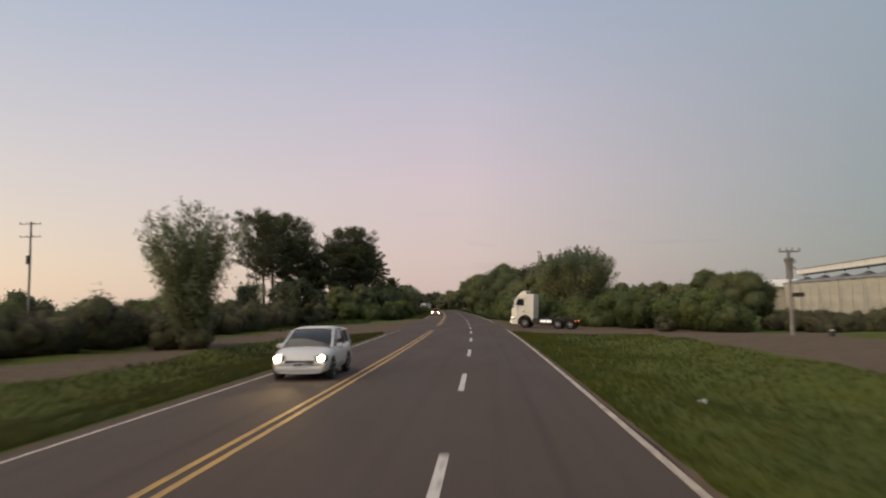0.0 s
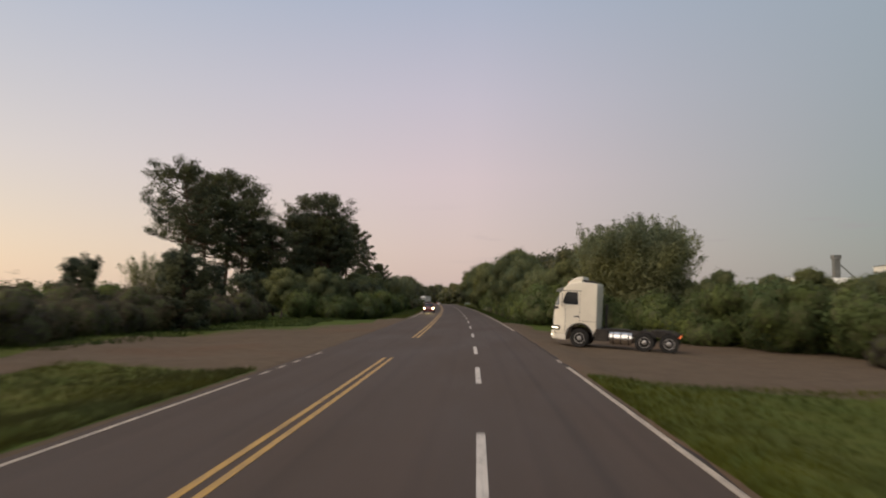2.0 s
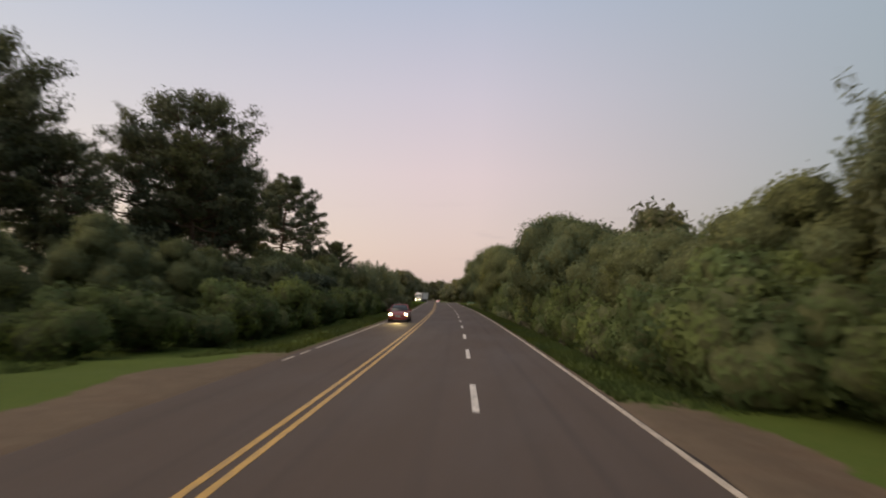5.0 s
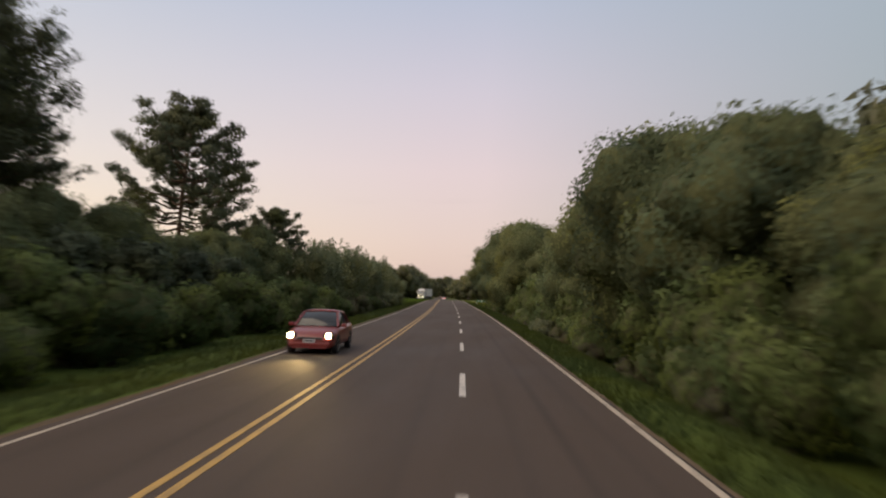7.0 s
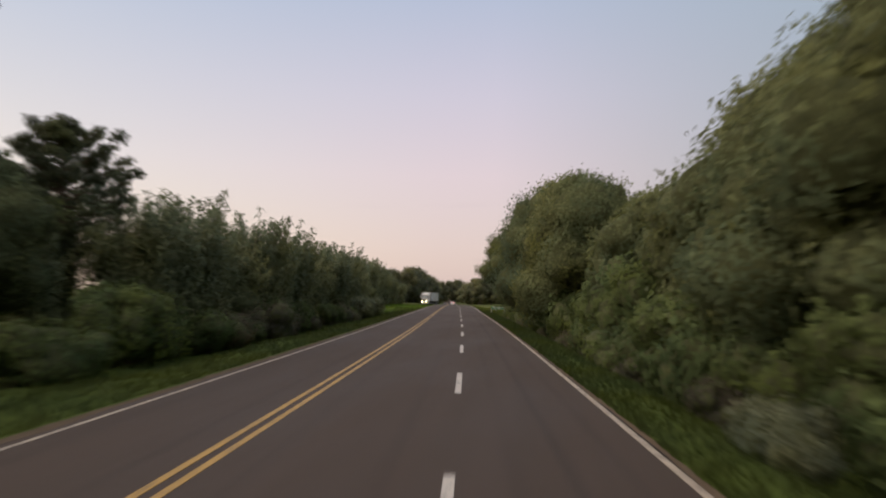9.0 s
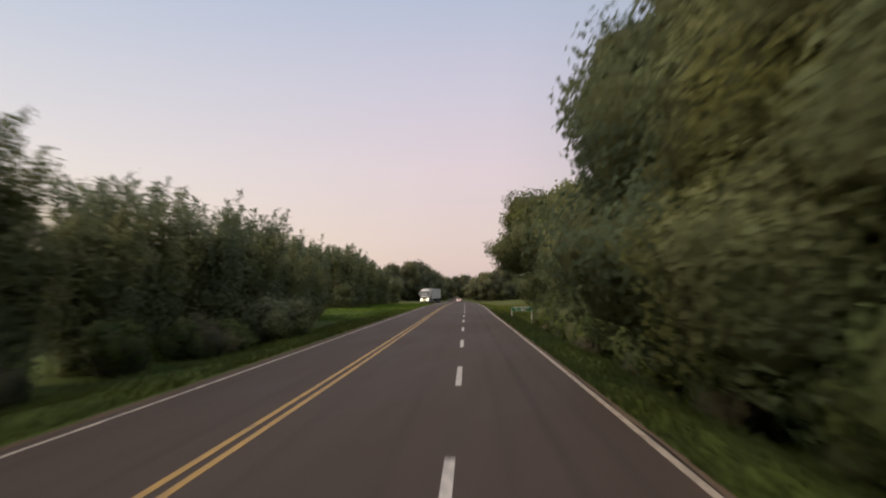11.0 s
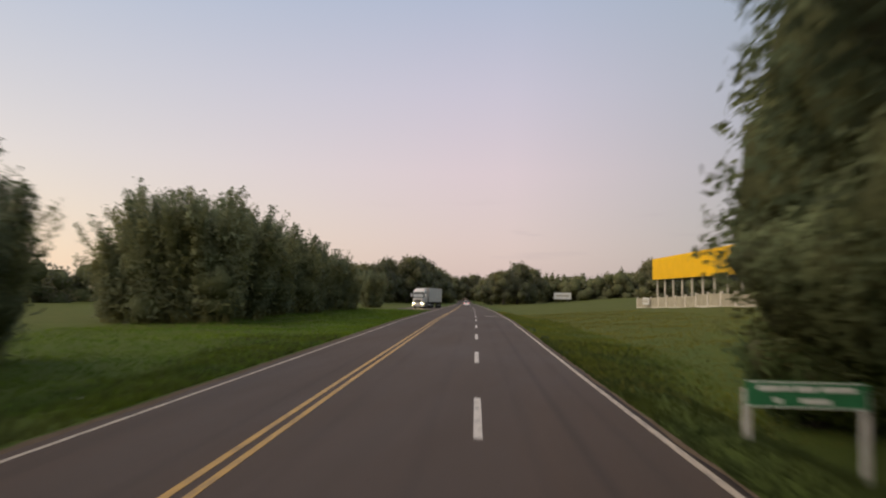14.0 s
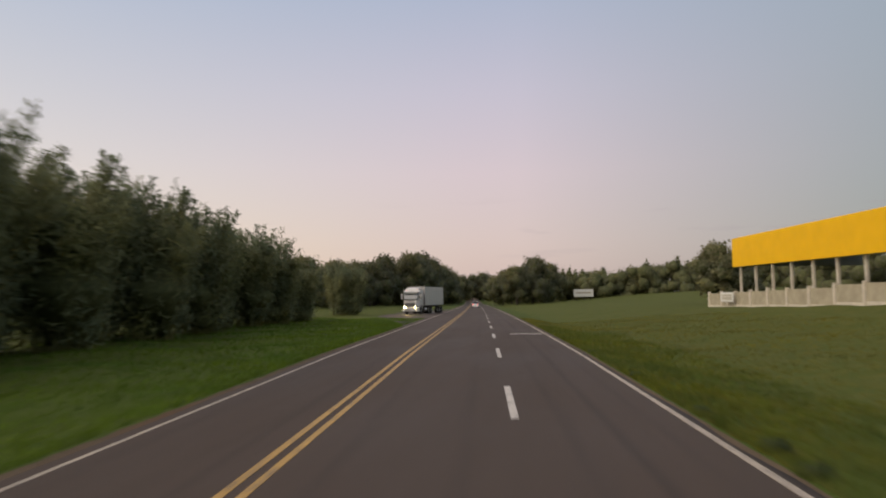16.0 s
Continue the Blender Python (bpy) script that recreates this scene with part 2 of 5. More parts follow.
LEAF_DUSKY = leaf_material("dusky_brush", (0.109, 0.090, 0.067), (0.161, 0.137, 0.087))
LEAF_PALE = leaf_material("pale_leaves", (0.190, 0.200, 0.120), (0.240, 0.250, 0.150))
# Aerial haze put into the colour: paler and greyer than near leaves.
LEAF_HAZED = leaf_material("hazed_far_leaves", (0.146, 0.142, 0.092), (0.209, 0.201, 0.113))
SHADE_FILL = shade_fill_material()
BARK = bark_material("grey_bark", (0.05, 0.042, 0.034), (0.13, 0.11, 0.09))
PINE_BARK = bark_material("pine_bark", (0.05, 0.032, 0.022), (0.14, 0.095, 0.065))
CANE = bark_material("cane_stalks", (0.10, 0.10, 0.035), (0.19, 0.18, 0.07))


def mesh_object(name, verts, faces, material, parent=None, smooth_faces=False, attrs=None):
    """One mesh object from numpy arrays (all faces with the same corner count)."""
    v, f = np.asarray(verts, np.float32), np.asarray(faces, np.int32)
    me = bpy.data.meshes.new(name)
    me.vertices.add(len(v))
    me.vertices.foreach_set("co", v.ravel())
    k = f.shape[1]
    me.loops.add(f.size)
    me.loops.foreach_set("vertex_index", f.ravel())
    me.polygons.add(len(f))
    me.polygons.foreach_set("loop_start", np.arange(0, f.size, k, dtype=np.int32))
    me.polygons.foreach_set("use_smooth", np.full(len(f), smooth_faces))
    for key, val in (attrs or {}).items():
        me.attributes.new(key, "FLOAT", "POINT").data.foreach_set("value", np.asarray(val, np.float32))
    me.update(calc_edges=True)
    me.materials.append(material)
    ob = new(name, me)
    ob.parent = parent
    return ob


def part(name, bm, material, parent, label=""):
    me = bpy.data.meshes.new(name)
    bm.to_mesh(me)
    bm.free()
    me.materials.append(material)
    ob = new(name, me)
    ob.parent = parent
    return tagged(ob, label)


# ---------------------------------------------------------------- ground and road
def grid_faces(rows, cols):
    i = np.arange(rows - 1)[:, None] * cols + np.arange(cols - 1)[None, :]
    return np.stack([i, i + 1, i + 1 + cols, i + cols], -1).reshape(-1, 4)


def build_ground():
    s = np.concatenate([[-900, -400, -200, -100, -60], np.arange(-40, 420, 1.1), np.arange(420, 720, 4), [760, 850, 1000, 1300, 1800, 2600, 4000]])
    o = np.concatenate([[-3500, -1500, -700, -350, -200, -130, -90, -65], np.arange(-50, -20, 2), np.arange(-20, -7.2, 0.5), [-7.1, -6.85, -6.7, -6.62, -6.4],
                        [-4, -1, 2], [3.05, 3.18, 3.28, 3.42, 3.6, 3.85], np.arange(4.2, 20, 0.5), np.arange(20, 60, 2), [65, 75, 90, 110, 140, 200, 350, 700, 1500, 3500]])
    S, O = np.meshgrid(s, o, indexing="ij")
    X, Z = road_x(S) + O, ground_z(S, O)
    Z = np.where(np.abs(O) > 600, -3.0 + 0 * Z, Z)
    # gravel: frontage tracks, the junction aprons and the thin shoulder
    wob = 0.7 * np.sin(S * 0.23) + 0.5 * np.sin(S * 0.61 + 1.1)
    left = smooth(-13.2, -14.2, O + 0.4 * wob) * (1 - smooth(-17.6, -18.6, O + 0.4 * wob)) * (1 - smooth(88, 96, S))
    right = smooth(12.2, 13.4, O + wob * 0.5) * (1 - smooth(23, 25, O + wob)) * (1 - smooth(84, 100, S))
    apl = smooth(73, 78, S) * (1 - smooth(98, 140, S + 2.6 * (-O - 7))) * smooth(-6.3, -6.7, O) * (1 - smooth(-16.5, -18, O + wob))
    apl = np.maximum(apl, smooth(73, 78, S) * (1 - smooth(126, 138, S)) * smooth(-6.3, -6.7, O) * (1 - smooth(-8.6, -9.6, O + 0.5 * wob)))
    apr = smooth(72, 79, S + 0.3 * (O - 3)) * (1 - smooth(104, 122, S + 1.1 * (O - 4))) * smooth(3.2, 3.5, O) * (1 - smooth(22, 25, O))
    apr = np.maximum(apr, smooth(74, 79, S) * (1 - smooth(116, 128, S)) * smooth(3.2, 3.5, O) * (1 - smooth(5.4, 6.6, O + 0.4 * wob)))
    shoulder = 0.88 * np.maximum(smooth(-7.0, -6.78, O) * (O < 0), (1 - smooth(3.30, 3.44, O)) * (O > 0))
    bare = 0.36 * smooth(-9.0, -10.8, O) * (1 - smooth(-14, -15, O)) * (1 - smooth(68, 75, S))
    dirt = np.maximum.reduce([left, right, apl, apr, shoulder, bare])
    dry = 0.26 + 0.45 * (1 - smooth(66, 80, S)) * smooth(3, 4, O) + 0.6 * smooth(285, 330, S) * smooth(3, 10, O) + 0.55 * smooth(290, 315, S) * smooth(-8, -18, O) + 0.6 * (1 - smooth(80, 110, S)) * smooth(-7, -9, O)
    verts = np.stack([X, S, Z], -1).reshape(-1, 3)
    ob = mesh_object("ground", verts, grid_faces(len(s), len(o)), GROUND, smooth_faces=True, attrs={"dirt": dirt.ravel(), "dry": dry.ravel()})
    tagged(ob, "grass verges, gravel aprons and rough fields beside the road", "ground", kind="structure")


def strip(name, s0, s1, o0, o1, up, material, parent, step=2.0, drift=0.0):
    """A painted strip along the road; drift: how far it shifts sideways where the lanes are marked anew."""
    n = max(2, int((s1 - s0) / step) + 1)
    s = np.linspace(s0, s1, n)
    v = []
    for o, dz in ((o0, -0.012), (o0, 0), (o1, 0), (o1, -0.012)):
        v.append(np.stack([road_x(s) + o + drift * smooth(262, 286, s), s, long_z(s) + up + dz], -1))
    verts = np.stack(v, 1).reshape(-1, 3)
    return mesh_object(name, verts, grid_faces(n, 4), material, parent)


L_EDGE, YELLOW, R_EDGE = -6.41, -3.38, 3.09


def build_road():
    s = np.arange(-60, 900, 2.0)
    o = np.concatenate([[-6.66, -6.65], np.arange(-6.6, 3.1, 0.2), [3.20, 3.21]])
    S, O = np.meshgrid(s, o, indexing="ij")
    ragged = 0.035 * np.sin(S * 1.7) + 0.03 * np.sin(S * 4.1 + O)
    O2 = np.where((O < -6.62) | (O > 3.19), O + ragged, O)
    Z = long_z(S) + 0.0 * S
    Z[:, 0] -= 0.12
    Z[:, -1] -= 0.12
    across = np.zeros_like(O)
    for c in (-5.9, -4.2, -2.55, -0.85, 0.85, 2.4):
        across = np.maximum(across, 0.75 * np.exp(-((O - c) / 0.28) ** 2))
    for c in (1.62,):
        across = np.maximum(across, 1.0 * np.exp(-((O - c) / 0.20) ** 2))
    verts = np.stack([road_x(S) + O2, S, Z], -1).reshape(-1, 3)
    road = mesh_object("road", verts, grid_faces(len(s), len(o)), ASPHALT, smooth_faces=True, attrs={"across": across.ravel()})
    tagged(road, "worn grey asphalt road with three marked lanes", "road", kind="structure")
    # exit lane that widens the road on the left
    s2 = np.arange(346, 452, 2.0)
    out_o = -6.6 - 7.6 * smooth(348, 392, s2) * (1 - smooth(418, 450, s2)) - 0.05
    v = np.stack([np.stack([road_x(s2) + o, s2, long_z(s2) + dz], -1) for o, dz in ((out_o, -0.12), (out_o + 0.02, 0.0), (out_o * 0.5 - 3.30, 0.0), (-6.60 + 0 * s2, 0.0))], 1).reshape(-1, 3)
    mesh_object("exit_lane", v, grid_faces(len(s2), 4), ASPHALT, road, attrs={"across": np.zeros(len(v))})
    # lane dashes, 4.5 m long every 12 m
    ends = [29.42 + 12 * k for k in range(-5, 4)] + [76.9, 87.0, 99.4, 111.6] + [124.2 + 12 * k + {14: 0.3, 15: 0.4}.get(k, 0.0) for k in range(0, 52)]
    for e in ends:
        strip("lane_dash", e - 4.4, e, -0.075, 0.075, 0.006, WHITE_LINE, road, 2.3)
    for a, b in ((-60, 80), (93.5, 900)):
        for d in (-0.135, 0.135):
            strip("yellow_line", a, b, YELLOW + d - 0.06, YELLOW + d + 0.06, 0.006, YELLOW_LINE, road, 2.0, -0.09)
    for a, b in ((-60, 72.5), (73.6, 74.5), (75.5, 76.3), (77.4, 78.3), (79.3, 80.1), (80.8, 82.0), (129, 130.7), (131.6, 133.4), (134.6, 900)):
        strip("edge_line", a, b, L_EDGE - 0.048, L_EDGE + 0.048, 0.006, EDGE_LINE, road, 1.0, 0.06)
    for a, b in ((-60, 77.6), (79.2, 80.3), (104, 900)):
        strip("edge_line", a, b, R_EDGE - 0.06, R_EDGE + 0.06, 0.006, EDGE_LINE, road, 1.0, -0.07)
    strip("cross_line", 339.7, 340.3, 1.0, 2.9, 0.006, WHITE_LINE, road, 0.3)


build_ground()
build_road()

# ---------------------------------------------------------------- plants
rng, extra = np.random.default_rng(7), np.random.default_rng(77)


def unit(v):
    return v / np.maximum(np.linalg.norm(v, axis=-1, keepdims=True), 1e-9)


def leaves_at(points, normals, length, width, r, droop=0.0):
    """Pointed leaves at points, facing roughly along normals."""
    n = len(points)
    nrm = unit(normals + r.normal(0, 0.42, (n, 3)))
    along = unit(np.cross(nrm, r.normal(0, 1, (n, 3))))
    along = unit(along + np.array([0, 0, -droop]))
    sidev = unit(np.cross(along, nrm))
    L = (length * r.uniform(0.7, 1.35, n))[:, None]
    W = (width * r.uniform(0.7, 1.3, n))[:, None]
    a = points - along * L * 0.35 + sidev * W * 0.5
    b = points - along * L * 0.20 - sidev * W * 0.5
    c = points + along * L * 0.65
    out = unit(normals)
    turned = (np.cross(b - a, c - a) * out).sum(1) < 0
    a[turned], b[turned] = b[turned].copy(), a[turned].copy()
    v = np.stack([a, b, c], 1).reshape(-1, 3)
    soft = unit(out + 0.30 * nrm + r.normal(0, 0.10, (n, 3)))
    return v, np.arange(n * 3).reshape(n, 3), np.repeat(soft, 3, axis=0)


def tube(path, radii, sides=6):
    """Verts and quads of a tapering tube along a path."""
    path, radii = np.asarray(path, float), np.asarray(radii, float)
    t = unit(np.gradient(path, axis=0))
    ref = np.array([0.31, 0.95, 0.05])
    u = unit(np.cross(t, ref))
    w = np.cross(t, u)
    ang = np.linspace(0, 2 * np.pi, sides, endpoint=False)
    ring = u[:, None, :] * np.cos(ang)[None, :, None] + w[:, None, :] * np.sin(ang)[None, :, None]
    v = (path[:, None, :] + ring * radii[:, None, None]).reshape(-1, 3)
    f = []
    for i in range(len(path) - 1):
        for k in range(sides):
            a, b = i * sides + k, i * sides + (k + 1) % sides
            f.append((a, b, b + sides, a + sides))
    return v, np.array(f)


def merge(chunks):
    vs, fs, base = [], [], 0
    for v, f in chunks:
        vs.append(v)
        fs.append(f + base)
        base += len(v)
    return np.concatenate(vs), np.concatenate(fs)


def limb(a, b, r0, r1, r, sag=0.15, n=6, sides=5):
    t = np.linspace(0, 1, n)[:, None]
    a, b = np.asarray(a, float), np.asarray(b, float)
    p = a + (b - a) * t
    d = np.linalg.norm(b - a)
    p += np.sin(t * np.pi) * r.normal(0, abs(sag) * 0.3, 3) * d
    p[:, 2] += np.sin(t[:, 0] * np.pi) * sag * d * 0.5
    return tube(p, np.linspace(r0, r1, n), sides)


def lumps(d, k):
    """Uneven bulges of the k-th ball of a crown, by direction."""
    return 1 + 0.16 * np.sin(d[:, 0] * 5 + k) + 0.13 * np.sin(d[:, 1] * 6 + k * 2) + 0.10 * np.sin(d[:, 2] * 7 + k)


def on_blobs(blobs, count, r, shell=0.86):
    """Points in the outer part of a heap of uneven balls, with outward normals."""
    c = np.array([b[:3] for b in blobs])
    rad = np.array([b[3] for b in blobs])
    w = rad ** 2
    k = r.choice(len(blobs), count, p=w / w.sum())
    d = unit(r.normal(0, 1, (count, 3)))
    rr = rad[k] * (shell + (1.06 - shell) * r.random(count) ** 0.6)
    p = c[k] + d * (rr * lumps(d, k))[:, None] * np.array([1, 1, 0.85])
    dist = np.linalg.norm((p[:, None, :] - c[None]) / np.array([1, 1, 0.85]), axis=2) / rad[None]
    keep = (dist < 0.70).sum(1) == 0
    return p[keep], d[keep]


def ball_quads(n=3):
    """A unit ball of quads."""
    t = np.tan(np.linspace(-np.pi / 4, np.pi / 4, n + 1))
    chunks = []
    for axis in range(3):
        for sign in (-1, 1):
            a, b = np.meshgrid(t, t, indexing="ij")
            v = np.zeros((a.size, 3))
            v[:, axis], v[:, (axis + 1) % 3], v[:, (axis + 2) % 3] = sign, a.ravel() * sign, b.ravel()
            chunks.append((unit(v), grid_faces(n + 1, n + 1)))
    v, f = merge(chunks)
    inward = (np.cross(v[f[:, 1]] - v[f[:, 0]], v[f[:, 2]] - v[f[:, 0]]) * v[f[:, 0]]).sum(1) < 0
    f[inward] = f[inward][:, ::-1]
    return v, f


BALL = {n: ball_quads(n) for n in (2, 3, 4)}


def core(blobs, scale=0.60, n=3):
    """The dense filling of a crown: lumpy closed balls in the painted shade tone."""
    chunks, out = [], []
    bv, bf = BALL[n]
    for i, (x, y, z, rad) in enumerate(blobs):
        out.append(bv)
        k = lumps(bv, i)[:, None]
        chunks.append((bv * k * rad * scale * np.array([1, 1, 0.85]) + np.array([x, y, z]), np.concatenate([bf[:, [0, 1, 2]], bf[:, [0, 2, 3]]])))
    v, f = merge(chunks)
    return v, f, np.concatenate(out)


def crown_mesh(name, leaf, heart, leaf_mat, root):
    """Leaves in slot 0, the shade-toned filling in slot 1."""
    v, f = merge([c[:2] for c in leaf] + ([heart[:2]] if heart is not None else []))
    ob = mesh_object(name, v, f, leaf_mat, root)
    normals = [c[2] for c in leaf] + ([heart[2]] if heart is not None else [])
    ob.data.normals_split_custom_set_from_vertices(np.concatenate(normals).astype(np.float32))
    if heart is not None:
        ob.data.materials.append(SHADE_FILL)
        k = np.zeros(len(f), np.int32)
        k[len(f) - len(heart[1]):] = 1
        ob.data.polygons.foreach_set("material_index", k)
    return ob


def plant(name, wood, wood_mat, leaf, leaf_mat, label, category, wood_name="trunk", heart=None):
    root = new(name)
    root.empty_display_size = 0.3
    if wood:
        w = mesh_object(wood_name, *merge(wood), wood_mat, root, True)
        if wood_name != "trunk":
            tagged(w, kind="stuff")
    crown_mesh("crown", leaf, heart, leaf_mat, root)
    return tagged(root, label, category)


def broad_tree(seed, height=10.0, spread=3.4, count=6500, leaf=(0.30, 0.16), material=None, label="", low=0.30):
    r = np.random.default_rng(seed)
    blobs, wood = [], []
    fork = height * r.uniform(0.25, 0.35)
    trunk_top = np.array([r.normal(0, 0.3), r.normal(0, 0.3), fork])
    wood.append(limb((0, 0, -0.4), trunk_top, 0.28, 0.2, r, 0.05, 6, 8))
    for i in range(11):
        a = i * 2.4 + r.normal(0, 0.3)
        q = (i + 0.5) / 11
        z = height * (low + (0.88 - low) * q)
        rad = spread * math.sqrt(max(0.05, 1 - (2 * q - 0.75) ** 2 * 0.75)) * r.uniform(0.45, 0.75)
        p = np.array([math.cos(a) * rad, math.sin(a) * rad, z])
        blobs.append((*p, spread * r.uniform(0.36, 0.55)))
        wood.append(limb(trunk_top, p, 0.13, 0.03, r, 0.2))
    blobs.append((0.2, 0, height * 0.60, spread * 0.62))
    blobs.append((r.normal(0, 0.4), r.normal(0, 0.4), height * 0.87, spread * 0.42))
    p, n = on_blobs(blobs, int(count * 1.5), r)
    p, n = p[:count], n[:count]
    p = p + r.normal(0, 0.028 * spread, p.shape) * (2.2 if count < 4000 else 1.0)
    # loose sprays past the outline
    k = r.choice(len(p), count // 10)
    p2 = p[k] + n[k] * r.uniform(0.05, 0.32, (len(k), 1)) + r.normal(0, 0.08, (len(k), 3))
    chunks = [leaves_at(p, n, leaf[0], leaf[1], r, 0.3), leaves_at(p2, n[k], leaf[0], leaf[1], r, 0.3)]
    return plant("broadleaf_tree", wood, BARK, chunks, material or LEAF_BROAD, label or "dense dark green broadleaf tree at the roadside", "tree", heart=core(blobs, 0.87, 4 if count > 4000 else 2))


def shrub(seed, height=3.0, spread=2.2, count=2300, leaf=(0.24, 0.13), material=None, label=""):
    r = np.random.default_rng(seed)
    blobs, wood = [], []
    for i in range(7):
        a = i * 2.4 + r.normal(0, 0.4)
        rad = spread * r.uniform(0.2, 0.6)
        z = height * r.uniform(0.25, 0.72)
        blobs.append((math.cos(a) * rad, math.sin(a) * rad, z, spread * r.uniform(0.34, 0.5)))
        wood.append(limb((r.normal(0, 0.1), r.normal(0, 0.1), -0.2), blobs[-1][:3], 0.05, 0.015, r, 0.1, 5, 4))
    blobs.append((0, 0, height * 0.35, spread * 0.55))
    p, n = on_blobs(blobs, int(count * 1.5), r)
    p, n = p[:count], n[:count]
    k = r.choice(len(p), count // 6)
    p2 = p[k] + n[k] * r.uniform(0.05, 0.3, (len(k), 1)) + np.array([0, 0, 0.08])
    chunks = [leaves_at(p, n, *leaf, r, 0.2), leaves_at(p2, n[k], *leaf, r, 0.0)]
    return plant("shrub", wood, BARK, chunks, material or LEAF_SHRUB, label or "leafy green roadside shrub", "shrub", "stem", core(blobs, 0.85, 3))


def cane_clump(seed, height=7.5, spread=2.0, culms=70, count=6500, label="", fill=True, vase=False):
    """Bamboo-like canes that arch outwards, with slender leaves and feathery tips."""
    r = np.random.default_rng(seed)
    wood, pts, nrm = [], [], []
    per = count // culms
    for i in range(culms):
        a = r.uniform(0, 2 * np.pi)
        b0 = spread * 0.45 * math.sqrt(r.random())
        tall = i % 5 == 0
        h = height * (r.uniform(0.98, 1.10) if tall else r.uniform(0.60, 0.97))
        lean = spread * r.uniform(0.15, 0.75)
        if vase:
            b0 *= 0.45
            lean = spread * r.uniform(0.05, 1.0)
            h = height * r.uniform(0.80, 1.06) * (1 - 0.16 * lean / spread)
        t = np.linspace(0, 1, 6)
        d = np.array([math.cos(a), math.sin(a)])
        path = np.zeros((6, 3))
        path[:, :2] = d * b0 + d[None] * (lean * t[:, None] ** (1.35 if vase else 2.2))
        path[:, 2] = h * (t - 0.10 * t ** 5) - 0.2
        path[:, :2] += r.normal(0, 0.05, (6, 2)) * t[:, None]
        wood.append(tube(path, np.linspace(0.028, 0.006, 6), 3))
        q = 0.12 + 0.88 * r.random(per) ** 0.8
        p = np.stack([np.interp(q, t, path[:, j]) for j in range(3)], 1)
        spray = (0.40 if vase else 0.36 if tall else 0.55) * (1 - 0.72 * q ** 3)[:, None]
        off = r.normal(0, 1, (per, 3)) * spray * np.array([0.8, 0.8, 0.5])
        pts.append(p + off)
        nrm.append(unit(off + np.array([0, 0, 0.4])))
    p, n = np.concatenate(pts), np.concatenate(nrm)
    chunks = [leaves_at(p, n, 0.36, 0.072 if vase else 0.094, r, 0.5)]
    heart = None
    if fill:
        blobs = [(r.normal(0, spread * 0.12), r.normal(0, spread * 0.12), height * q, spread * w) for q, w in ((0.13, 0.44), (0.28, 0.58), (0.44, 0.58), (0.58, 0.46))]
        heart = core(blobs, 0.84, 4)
    return plant("cane_clump", wood, CANE, chunks, LEAF_BAMBOO, label or "tall arching green cane clump with feathery tips", "bamboo", "culm_thicket", heart)


